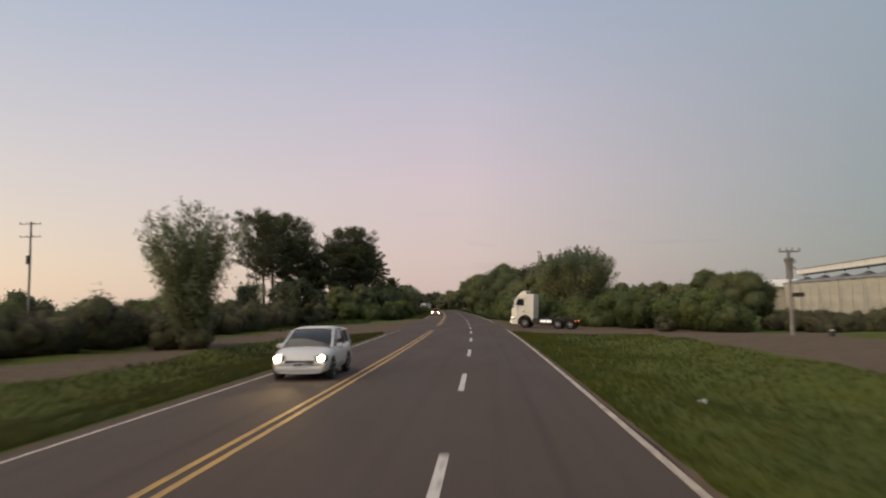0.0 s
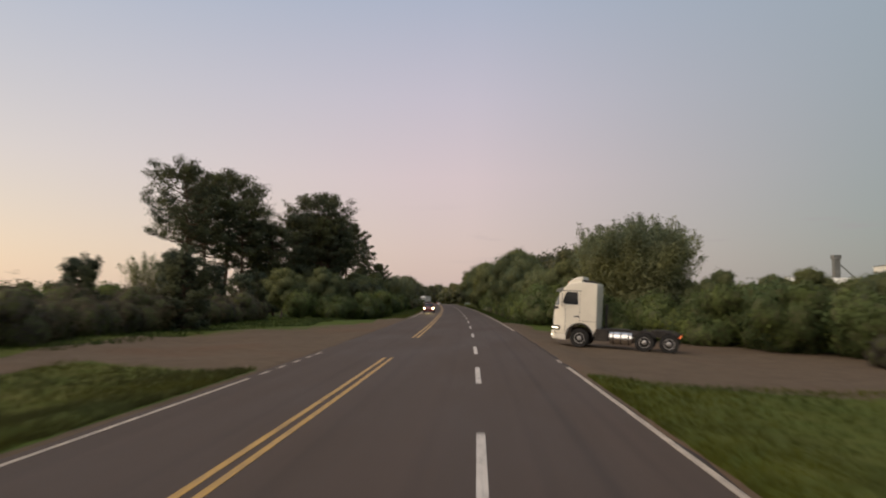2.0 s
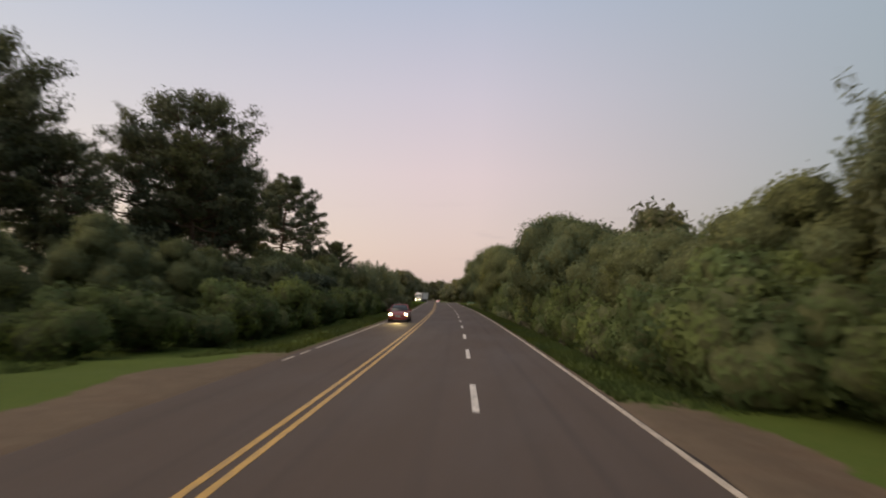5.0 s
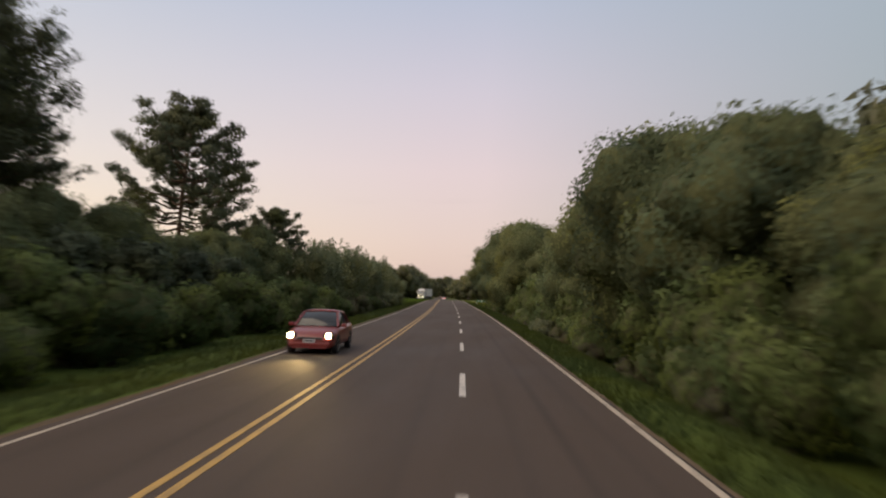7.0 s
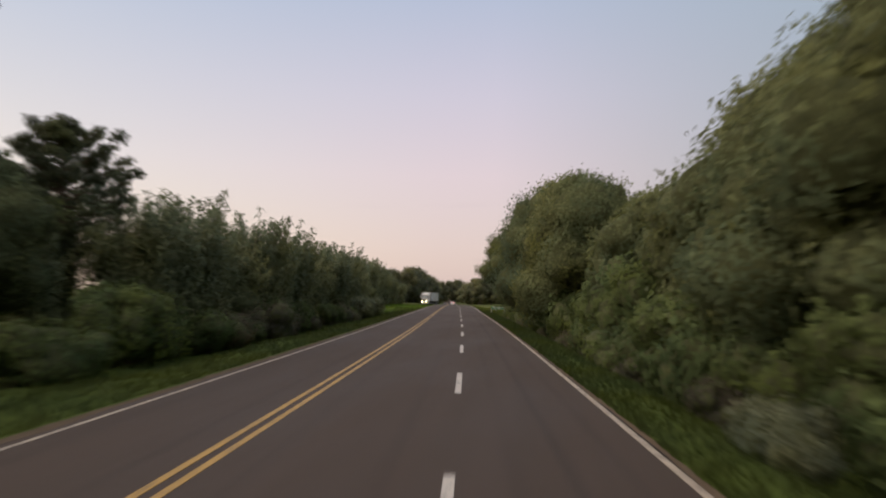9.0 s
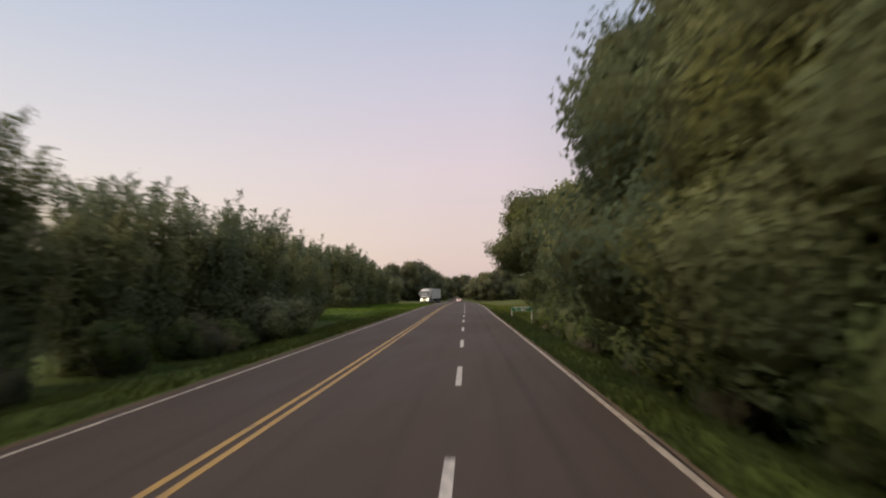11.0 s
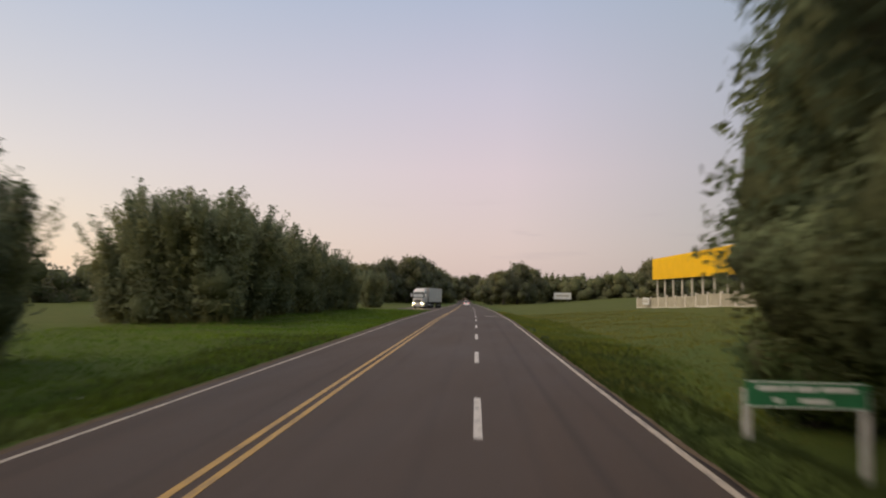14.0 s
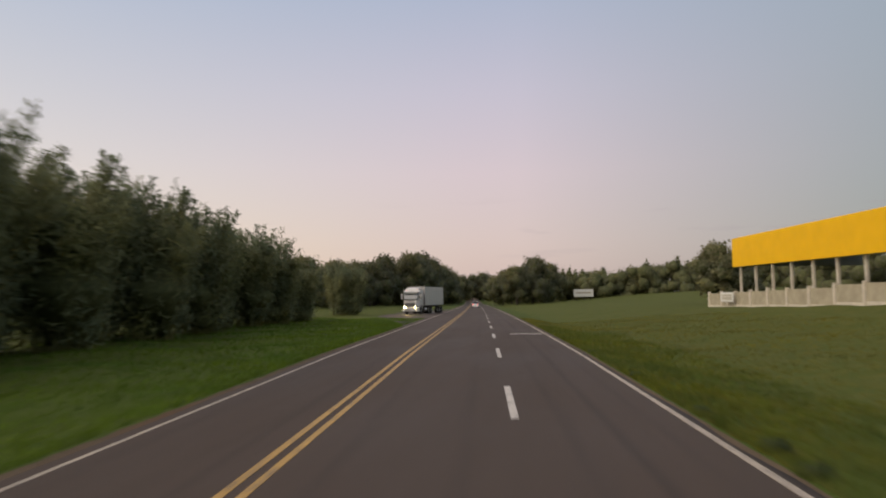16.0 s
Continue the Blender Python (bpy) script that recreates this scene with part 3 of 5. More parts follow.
def pine(seed, height=18.0, spread=4.5, bare=0.42, count=9000, limbs=34, label="", tuft=0.5, top=0.35, lean=0.5, low=0):
    """A tall pine: a clear trunk, rising crooked limbs and round tufts of needles towards their ends."""
    r = np.random.default_rng(seed)
    wood, tufts = [], []
    bend = r.normal(0, lean, 2)
    tt = np.linspace(0, 1, 12)
    path = np.stack([bend[0] * tt ** 2 + 0.12 * np.sin(tt * 7 + seed), bend[1] * tt ** 2 + 0.12 * np.sin(tt * 6), height * 0.96 * tt - 0.3], 1)
    wood.append(tube(path, np.linspace(0.30, 0.05, 12) * height / 18, 8))
    for i in range(limbs):
        u = (i + r.uniform(0, 0.9)) / limbs
        q = bare + (0.97 - bare) * u
        c = np.array([np.interp(q, tt, path[:, j]) for j in range(3)])
        reach = spread * math.sqrt(max(0.03, 1 - ((u - top) / (1.04 - top if u > top else 1.05 + top)) ** 2)) * r.uniform(0.72, 1.08)
        a = i * 2.4 + r.normal(0, 0.35)
        rise = r.uniform(0.06, 0.28) + 0.58 * u
        e = c + np.array([math.cos(a) * reach, math.sin(a) * reach, reach * rise])
        n = 6
        t = np.linspace(0, 1, n)[:, None]
        p = c + (e - c) * t
        p[:, 2] -= (np.sin(t[:, 0] * np.pi) * reach * 0.13)
        p[1:-1] += r.normal(0, 0.05 * reach, (n - 2, 3)) * 0.5
        wood.append(tube(p, np.linspace(0.095, 0.02, n) * (1.15 - 0.6 * u), 5))
        for k in range(7):
            f = 0.42 + 0.58 * (k + r.uniform(0, 1)) / 7
            b = np.array([np.interp(f, t[:, 0], p[:, j]) for j in range(3)])
            sidew = np.array([-math.sin(a), math.cos(a), 0]) * (1 if k % 2 else -1)
            d = unit(sidew * r.uniform(0.6, 1.2) + np.array([math.cos(a), math.sin(a), 0]) * 0.5 + np.array([0, 0, r.uniform(0.0, 0.9)]))
            g = b + d * reach * r.uniform(0.10, 0.34) * (1.25 - f * 0.5)
            wood.append(tube(np.stack([b, (b + g) / 2 + r.normal(0, 0.05, 3), g]), np.array([0.028, 0.02, 0.01]), 4))
            tufts.append((*g, r.uniform(0.75, 1.25) * tuft))
            tufts.append((*((b + g * 2) / 3 + r.normal(0, 0.16, 3)), r.uniform(0.6, 1.0) * tuft))
        tufts.append((*e, tuft * 1.1))
    for k in range(low):
        q, a = r.uniform(bare * 0.45, bare), r.uniform(0, 6.3)
        c = np.array([np.interp(q, tt, path[:, j]) for j in range(3)])
        L = spread * r.uniform(0.25, 0.6)
        e = c + np.array([math.cos(a) * L, math.sin(a) * L, L * r.uniform(-0.1, 0.3)])
        wood.append(limb(c, e, 0.035, 0.01, r, -0.1, 5, 4))
        for f in (0.6, 0.8, 1.0):
            tufts.append((*(c + (e - c) * f + r.normal(0, 0.2, 3)), tuft * r.uniform(0.5, 0.9)))
    for k in range(7):
        tufts.append((*(path[-1] + r.normal(0, 0.4, 3) + np.array([0, 0, 0.2])), tuft))
    tufts = np.array(tufts)
    k = r.choice(len(tufts), count, p=tufts[:, 3] ** 2 / (tufts[:, 3] ** 2).sum())
    d = unit(r.normal(0, 1, (count, 3)))
    p = tufts[k, :3] + d * (tufts[k, 3] * r.random(count) ** 0.4)[:, None] * np.array([1.2, 1.2, 0.72])
    heartwood = np.array([0, 0, height * (bare + 1) / 2])
    outward = unit(d + 0.7 * unit(p - heartwood) + np.array([0, 0, 0.25]))
    chunks = [leaves_at(p, outward, 0.34, 0.13, r, -0.2)]
    return plant("pine_tree", wood, PINE_BARK, chunks, LEAF_PINE, label or "tall dark pine with a bare trunk and open crown", "tree")


def put(proto, s, o, size=1.0, turn=None, r=rng, tall=1.0, group="", sink=0.0):
    """A copy of a plant at s along and o across the road."""
    p = at(s, o, -sink)
    a = r.uniform(0, 360) if turn is None else turn
    m = pose(p.x, p.y, p.z, r.normal(0, 1.5), r.normal(0, 1.5), a) @ Matrix.Diagonal((size, size, size * tall, 1))
    c = copy_thing(proto, m)
    return tagged(c, group=group) if group else c


def drop_proto(*roots):
    for ob in roots:
        for o in (*ob.children_recursive, ob):
            bpy.data.objects.remove(o)


def far_woods(name, s0, o0, s1, o1, height, label, depth=9.0, step=4.2, size=0.75, seed=5, spiky=0.0):
    """A distant belt of trees, too far to pick apart."""
    r = np.random.default_rng(seed)
    n = int(math.hypot(s1 - s0, o1 - o0) / step)
    blobs = []
    for i in range(n):
        q = (i + r.uniform(0, 1)) / n
        s, o = s0 + (s1 - s0) * q, o0 + (o1 - o0) * q
        h = height * r.uniform(0.74, 1.05)
        for k in range(4):
            ss, oo = s + r.normal(0, depth * 0.3), o + r.normal(0, depth * 0.2)
            g = float(ground_z(ss, oo))
            rad = height * r.uniform(0.20, 0.30)
            blobs.append((float(road_x(ss)) + oo, ss, g + h - rad - k * height * 0.22, rad))
        if r.random() < spiky:
            for k in range(3):
                blobs.append((float(road_x(s)) + o, s, float(ground_z(s, o)) + h * (0.86 + 0.1 * k), height * (0.11 - 0.03 * k)))
    p_, n_ = on_blobs(blobs, len(blobs) * 120, r, 0.88)
    p_ = p_ + r.normal(0, 0.035 * height, p_.shape)
    tagged(crown_mesh(name, [leaves_at(p_, n_, size * 0.85, size * 0.6, r, 0.1)], core(blobs, 0.86, 2), LEAF_HAZED, None), label, "trees", kind="stuff")


BROAD = [broad_tree(11, 10.0, 3.5, 9000, (0.23, 0.17)), broad_tree(12, 9.0, 3.9, 9800, (0.23, 0.17)), broad_tree(13, 11.5, 3.8, 9800, (0.23, 0.17)), broad_tree(14, 8.0, 3.4, 8600, (0.22, 0.16))]
FAR = [broad_tree(15, 10.0, 4.2, 2900, (0.56, 0.40), LEAF_HAZED, "large dark tree beside the far road", 0.14), broad_tree(16, 9.0, 4.6, 2900, (0.56, 0.40), LEAF_HAZED, "broad dark tree beside the far road", 0.14), broad_tree(17, 11.0, 4.0, 2900, (0.56, 0.40), LEAF_HAZED, "tall dark tree beside the far road", 0.14)]
NEAR = broad_tree(18, 9.6, 4.0, 25000, (0.17, 0.14), None, "rounded dark green broadleaf tree overhanging the bank")
HIGH = broad_tree(19, 11.2, 4.0, 28000, (0.18, 0.15), None, "tall dark broadleaf tree leaning over the road sign", 0.54)
SHRUB = [shrub(21, 3.0, 2.2, 2700, (0.20, 0.15)), shrub(22, 2.4, 2.4, 2700, (0.20, 0.15)), shrub(23, 3.4, 2.0, 2700, (0.20, 0.15))]
BRUSH = [shrub(24, 1.8, 2.0, 2300, (0.20, 0.09), LEAF_DUSKY, "low dusky brown-green brush"), shrub(25, 2.3, 2.2, 2500, (0.22, 0.10), LEAF_DUSKY, "dusky tangled roadside brush")]
PALE = shrub(26, 2.6, 2.1, 2600, (0.20, 0.13), LEAF_PALE, "pale grey-green dusty roadside bush")
WEED = shrub(27, 1.5, 2.0, 1500, (0.34, 0.12), LEAF_SHRUB, "low dark green weed tuft at the edge of the asphalt")
CANES = [cane_clump(31, 7.5, 2.0, 54, 7200), cane_clump(32, 7.0, 2.3, 54, 7400), cane_clump(33, 8.0, 2.2, 54, 7600)]
PINES = [pine(41, 17.6, 4.8, 0.52, 15000, 38, "", 0.66, 0.40, 0.5, 9), pine(42, 17.0, 4.9, 0.44, 17000, 44, "", 0.66, 0.34, 0.4, 8), pine(43, 17.8, 4.6, 0.50, 15000, 38, "", 0.66, 0.42, 0.5, 9)]
LONE_PINE = pine(44, 17.2, 5.2, 0.44, 30000, 58, "lone round-headed pine with dark open limbs", 0.50, 0.26, 0.2, 6)
YOUNG = pine(45, 6.4, 2.1, 0.06, 9000, 34, "young bushy dark conifer", 0.42, 0.10, 0.1)
THIN_CANE = cane_clump(34, 8.4, 2.6, 54, 7600, "tall thin cane clump with airy tips", False, True)

# --- left of the road, from the start
put(THIN_CANE, 56.6, -15.4, 1.0, 20, tall=1.12)
put(THIN_CANE, 57.8, -16.2, 0.88, 140, tall=1.1)
put(BRUSH[0], 56.4, -15.2, 0.72, 80)
put(BRUSH[1], 57.2, -16.6, 0.7, 10)
put(THIN_CANE, 95.0, -32.6, 0.70)
put(THIN_CANE, 97.5, -35.0, 0.62)
put(THIN_CANE, 119.5, -32.0, 0.86)
for i in range(34):
    s = 22 + i * 3.1 + rng.normal(0, 0.8)
    put(BRUSH[i % 2], s, -21.5 - rng.uniform(0, 4), rng.uniform(0.7, 1.1), group="scrub along the track")
for i in range(30):
    put(BRUSH[(i + 1) % 2], 24 + i * 3.3, -20.6 - rng.uniform(0, 1.5), rng.uniform(0.9, 1.25), group="scrub along the track")
for i in range(26):
    put(SHRUB[i % 3], 30 + i * 4.0 + rng.normal(0, 1), -29 - rng.uniform(0, 7), rng.uniform(0.8, 1.3), group="scrub along the track")
far_woods("left_far_woods", 40, -70, 230, -62, 5.2, "dark low tree belt beyond the scrub", seed=3, size=0.5)
for s, o, k in ((99, -19.5, 0.86), (104.5, -22.5, 0.85), (96, -25, 0.75), (110, -24.5, 0.8), (119, -22, 0.7)):
    put(YOUNG, s, o, k)
for s, o, k, j in ((136.0, -34.0, 0.92, 0), (150, -34.0, 1.21, 1), (146, -30.2, 0.90, 2), (150, -27.0, 0.74, 0), (153, -31, 0.82, 1), (160.0, -22.0, 1.13, 1), (158, -26, 0.88, 0), (164, -21.6, 0.90, 2), (168, -22.5, 0.84, 0), (142, -34, 0.96, 2), (173, -23, 0.68, 1)):
    put(PINES[j], s, o, k, group="pine stand", tall=1.19 if s < 140 else 1.0)
for s, o, k in ((150, -28, 1.2), (155, -24, 1.2), (160, -25, 1.4)):
    put(YOUNG, s, o, k)
put(PINES[1], 169.5, -25.2, 1.0, 100, extra, group="pine stand")
# Dark conifers added to darken the broadleaf understory below the pines.
for s, o, k in ((139, -32.0, 1.05), (143, -27.5, 0.95), (148, -19.5, 0.84), (153, -16.0, 0.78), (158, -14.6, 0.74), (163.5, -14.2, 0.72), (169, -14.0, 0.74), (175, -14.2, 0.70), (182, -14.6, 0.70)):
    put(YOUNG, s, o, k, None, extra)
put(LONE_PINE, 194.8, -23.7, 1.03, 40)
put(LONE_PINE, 203.0, -17.6, 0.58, 190)
put(PINES[2], 207, -20.5, 0.5)
for i in range(26):
    s = 126 + i * 3.1
    put(SHRUB[i % 3], s + rng.normal(0, 0.6), -11.8 - rng.uniform(0, 2.0) - max(0, 138 - s) * 0.35, rng.uniform(0.75, 1.15), group="left roadside shrubs")
for i in range(16):
    s = 127 + i * 5.0
    put(BROAD[i % 4], s, -16.6 - rng.uniform(0, 3) - max(0, 138 - s) * 0.3, rng.uniform(0.53, 0.64) + 0.08 * float(smooth(156, 164, s)) + 0.06 * float(smooth(186, 194, s)), group="left roadside trees")
# cane hedge
for i in range(29):
    s = 203 + i * 2.95
    put(CANES[i % 3], s + rng.normal(0, 0.4), -13.2 - rng.uniform(0, 1.4) - 2.7 * float(smooth(258, 282, s)), rng.uniform(0.99, 1.13), group="cane hedge")
for i in range(10):
    put(SHRUB[i % 3], 205 + i * 5.4, -11.2 - rng.uniform(0, 0.8) - 2.0 * float(smooth(262, 280, 205 + i * 5.4)), rng.uniform(0.55, 0.8), group="left roadside shrubs")
for i in range(8):
    put(BRUSH[i % 2], 207 + i * 6.3, -10.8 - rng.uniform(0, 0.8), rng.uniform(0.6, 0.95), group="left roadside brush")
put(CANES[0], 286.6, -18.0, 0.94, 70, extra, group="cane hedge")
put(THIN_CANE, 286.8, -17.8, 0.92, 30, extra, group="cane hedge")
put(CANES[1], 200.4, -16.9, 0.84, 50, extra, group="cane hedge")
put(PALE, 246.4, -9.9, 1.05, 60, extra)
put(PALE, 248.6, -10.4, 0.85, 200, extra)
# large cane thicket
for i in range(34):
    q = i / 33
    size = float(np.interp(q, (0, 0.15, 0.3, 0.5, 0.7, 0.9, 1.0), (10.3, 10.0, 9.4, 9.0, 8.4, 7.7, 5.2))) / (7.5, 7.0, 8.0)[i % 3]
    back = (i * 0.618) % 1.0
    put(CANES[i % 3], 305.2 + 4.5 * (1 - back) * (1 - q) + 62.8 * q + rng.normal(0, 0.5), -17.8 - 6.6 * back * (1 - 0.4 * q), size * rng.uniform(0.96, 1.03), group="cane thicket")
put(CANES[1], 309.5, -25.0, 1.12, group="cane thicket")
for s, o, k in ((309, -20.0, 1.26), (312, -23.0, 1.30), (317, -20.0, 1.24), (323, -20.8, 1.16), (331, -20.4, 1.14)):
    put(THIN_CANE, s, o, k, group="cane thicket")
for i in range(8):
    put(SHRUB[i % 3], 372 + i * 1.6, -21 - rng.uniform(0, 6), rng.uniform(0.5, 0.8), group="shrubs past the thicket")
put(CANES[1], 391, -18.2, 1.0)
put(CANES[0], 393.5, -19.6, 1.0)
put(CANES[2], 389.5, -19.8, 0.92)
far_woods("left_field_woods", 330, -78, 470, -52, 8.5, "dark tree belt behind the meadow", seed=4)
# --- right of the road
put(BRUSH[1], 85.0, 18.2, 0.62)
for i in range(20):
    put(BRUSH[i % 2], 70 + i * 2.3, 33.5 + i * 0.5 + rng.normal(0, 0.5), rng.uniform(0.55, 0.75), group="scrub before the silos")
for i in range(16):
    put(BRUSH[i % 2], 58 + i * 1.9, 27.5 + rng.uniform(0, 2.5), rng.uniform(0.55, 0.80), group="scrub before the silos")
for i in range(14):
    put(CANES[i % 3], 112 + i * 1.7, 14.2 + rng.uniform(-2.6, 3.6), rng.uniform(1.15, 1.45), group="cane grove")
for s, o, k in ((117, 15.0, 1.42), (121, 16.4, 1.48), (124, 18.0, 1.42), (119, 18.0, 1.35), (127, 14.5, 1.35)):
    put(THIN_CANE, s, o, k, group="cane grove")
for s, o, k in ((137, 12.6, 1.02), (141, 13.8, 1.08), (144.5, 12.4, 1.0), (148, 13.6, 1.05), (152, 12.8, 0.98)):
    put(THIN_CANE, s, o, k, group="cane grove")
for i in range(10):
    put(SHRUB[i % 3], 108 + i * 2.3, 10.2 + rng.uniform(-1.0, 2.0) - 0.15 * i, rng.uniform(0.9, 1.4), group="right roadside shrubs")
for i in range(26):
    q = i / 25
    put(SHRUB[i % 3], 109 - 25 * q ** 0.8 + rng.normal(0, 0.7), 13 + 11 * q + rng.normal(0, 0.8), rng.uniform(0.9, 1.3), group="bushes by the gravel track")
for i in range(14):
    q = i / 13
    put(BROAD[i % 4], 113 - 24 * q ** 0.8 + rng.normal(0, 0.8), 18 + 9 * q, rng.uniform(0.48, 0.60) * (0.80 + 0.22 * float(smooth(0.55, 0.75, q))), group="trees by the gravel track")
for i in range(30):
    s = 128 + i * 5.2
    high = float(np.interp(s, (128, 155, 166, 174, 187, 196, 204, 216, 226, 246, 256, 264, 272), (6.6, 6.9, 9.0, 10.6, 10.8, 9.2, 8.6, 9.0, 10.0, 8.9, 9.8, 11.3, 10.8)))
    put(BROAD[i % 4], s + rng.normal(0, 0.8), 10.2 + rng.uniform(-0.6, 1.8), high / (10.0, 9.0, 11.5, 8.0)[i % 4] * rng.uniform(0.94, 1.06), group="right roadside trees", tall=1.05)
for i in range(20):
    put(FAR[i % 3], 132 + i * 7.6, 16 + rng.uniform(0, 3), rng.uniform(0.95, 1.15) * (0.66 + 0.34 * float(smooth(156, 172, 132 + i * 7.6))), group="right roadside trees")
for i in range(47):
    s = 129 + i * 3.02
    put(SHRUB[i % 3], s + rng.normal(0, 0.5), 7.3 + rng.uniform(-0.3, 1.1), rng.uniform(0.75, 1.25), group="right roadside shrubs", tall=rng.uniform(0.9, 1.4))
for i in range(16):
    put(BRUSH[i % 2], 140 + i * 8.7, 6.2 + rng.uniform(0, 0.4), rng.uniform(0.4, 0.6), group="right roadside brush")
put(HIGH, 270.0, 7.4, 1.18, 30, tall=0.87)
for s, o, k, h in ((266.5, 7.6, 1.0, 1.3), (268.6, 8.2, 1.1, 1.5), (264.6, 7.8, 1.1, 1.2), (270.9, 9.0, 1.1, 1.6)):
    put(SHRUB[1], s, o, k, None, extra, h)
put(NEAR, 272.8, 8.9, 0.64, 250)
put(NEAR, 266.5, 9.4, 0.72, 80)
put(SHRUB[1], 270.5, 9.0, 1.25, 30)
put(SHRUB[2], 272.0, 8.8, 1.3, 130)
put(SHRUB[0], 268.0, 9.6, 1.3, 200, tall=1.15)
put(SHRUB[2], 265.6, 9.6, 1.4, 20)
put(SHRUB[1], 272.6, 9.2, 1.2, 60)
put(NEAR, 223.5, 8.2, 1.22, 200, tall=1.0)
put(BROAD[2], 178.5, 11.4, 0.98, 90)
put(NEAR, 172.4, 9.5, 1.14, 130, tall=1.0)
put(BROAD[2], 190.0, 11.9, 1.04, 300, tall=1.14)
put(NEAR, 194, 11.2, 1.12, 40)
put(NEAR, 230.5, 7.9, 1.18, 75, tall=1.06)
put(NEAR, 280.5, 10.4, 1.12, 60)
put(BROAD[2], 284.5, 11.0, 0.94, 150)
put(BROAD[1], 287, 13.5, 1.1, 220)
put(SHRUB[0], 284, 8.9, 1.1, 20)
put(SHRUB[2], 286.6, 10.8, 1.0, 80)
put(PALE, 187.2, 5.45, 0.46, 40, extra, 1.15)
put(PALE, 186.4, 5.35, 0.30, 140, extra)
for s, o, k in ((292.2, 3.52, 0.09), (297.5, 3.55, 0.08), (301.1, 3.54, 0.14), (304.6, 3.56, 0.08), (308.2, 3.52, 0.12), (309.6, 3.60, 0.13), (312.8, 3.54, 0.10), (318.5, 3.55, 0.10), (326.0, 3.55, 0.09)):
    put(WEED, s, o, k, None, extra, 0.8, "weeds along the road edge")
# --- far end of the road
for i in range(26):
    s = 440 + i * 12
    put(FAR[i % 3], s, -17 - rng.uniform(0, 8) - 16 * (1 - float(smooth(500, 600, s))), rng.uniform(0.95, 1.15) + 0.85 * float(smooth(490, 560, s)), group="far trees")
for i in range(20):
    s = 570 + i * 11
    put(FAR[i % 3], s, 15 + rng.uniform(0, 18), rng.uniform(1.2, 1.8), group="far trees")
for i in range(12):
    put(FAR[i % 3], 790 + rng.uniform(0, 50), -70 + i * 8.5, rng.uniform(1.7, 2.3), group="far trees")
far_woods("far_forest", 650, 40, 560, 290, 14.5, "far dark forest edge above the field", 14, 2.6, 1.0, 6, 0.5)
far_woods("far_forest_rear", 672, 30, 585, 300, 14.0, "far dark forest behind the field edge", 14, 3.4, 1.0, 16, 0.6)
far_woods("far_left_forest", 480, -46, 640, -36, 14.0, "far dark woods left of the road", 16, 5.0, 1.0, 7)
far_woods("shed_woods", 300, 92, 470, 74, 9.5, "dark trees behind the open shed", 10, 4.5, 0.7, 8)
put(FAR[2], 566, 14.5, 1.35, 20)
put(FAR[0], 604, 11.0, 1.35, 140)
put(FAR[0], 422, 39.8, 0.98)
put(FAR[1], 430, 46, 0.85)
drop_proto(*BROAD, NEAR, HIGH, *FAR, *SHRUB, *BRUSH, PALE, WEED, *CANES, *PINES, LONE_PINE, YOUNG, THIN_CANE)

# ---------------------------------------------------------------- things
def plain(name, color, rough=0.5, metal=0.0, spec=0.5, var=0.15, scale=3.0, bump=0.0):
    m = Mat(name, color, rough, metal, spec)
    n = m.noise(scale, 5)
    m.color(m.ramp(n, [(0.3, tuple(c * (1 - var) for c in color)), (0.7, tuple(min(1, c * (1 + var)) for c in color))]))
    m.rough(m.ramp(m.noise(scale * 4, 3), [(0.3, rough * 0.85), (0.7, min(1, rough * 1.15))]))
    if bump:
        m.bump(m.noise(scale * 12, 4), bump, 0.01)
    return m.m


def dusty(name, color, rough=0.35):
    """Vehicle paint with a film of road dust towards the sills, in blotches."""
    m = Mat(name, color, rough, 0.0, 0.5)
    m.b.inputs["Coat Weight"].default_value = 0.3
    dust = m.ramp(m.noise(1.6, 5), [(0.45, 0.0), (0.8, 0.35)])
    m.color(m.mix(dust, color, tuple(0.6 * c + 0.4 * d for c, d in zip(color, (0.32, 0.25, 0.18)))))
    return m.m


def lamp_mat(name, color, strength):
    return Mat(name, color, 0.2).emit(color, strength).m


CREAM = dusty("cream_truck_paint", (0.78, 0.72, 0.60))
SILVER = dusty("silver_car_paint", (0.55, 0.54, 0.52))
WHITE_PAINT = dusty("white_car_paint", (0.78, 0.76, 0.74))
RED_PAINT = dusty("dark_red_car_paint", (0.20, 0.022, 0.020))
TRAILER_WHITE = dusty("trailer_white", (0.62, 0.60, 0.57), 0.5)
# Sky reflection put into the colour, much paler than the dark glass.
GLASS_SKY = plain("sky_reflection_glass", (0.16, 0.18, 0.19), 0.06, 0, 0.9, 0.1)
VISOR = plain("smoked_visor", (0.10, 0.11, 0.10), 0.25, 0, 0.6, 0.2)
GLASS_DARK = plain("dark_vehicle_glass", (0.02, 0.022, 0.025), 0.08, 0, 0.6, 0.1)
RUBBER = plain("tyre_rubber", (0.022, 0.021, 0.02), 0.85, 0, 0.3, 0.3)
BLACK_TRIM = plain("black_trim", (0.03, 0.028, 0.027), 0.6)
STEEL = plain("steel_rim", (0.42, 0.41, 0.40), 0.35, 0.9, 0.5, 0.2)
CHROME = plain("polished_tank", (0.72, 0.71, 0.70), 0.22, 1.0, 0.5, 0.08)
CHASSIS = plain("chassis_grime", (0.045, 0.038, 0.032), 0.8, 0, 0.3, 0.35)
HEADLAMP = lamp_mat("lit_headlamp", (1.0, 0.80, 0.38), 40.0)
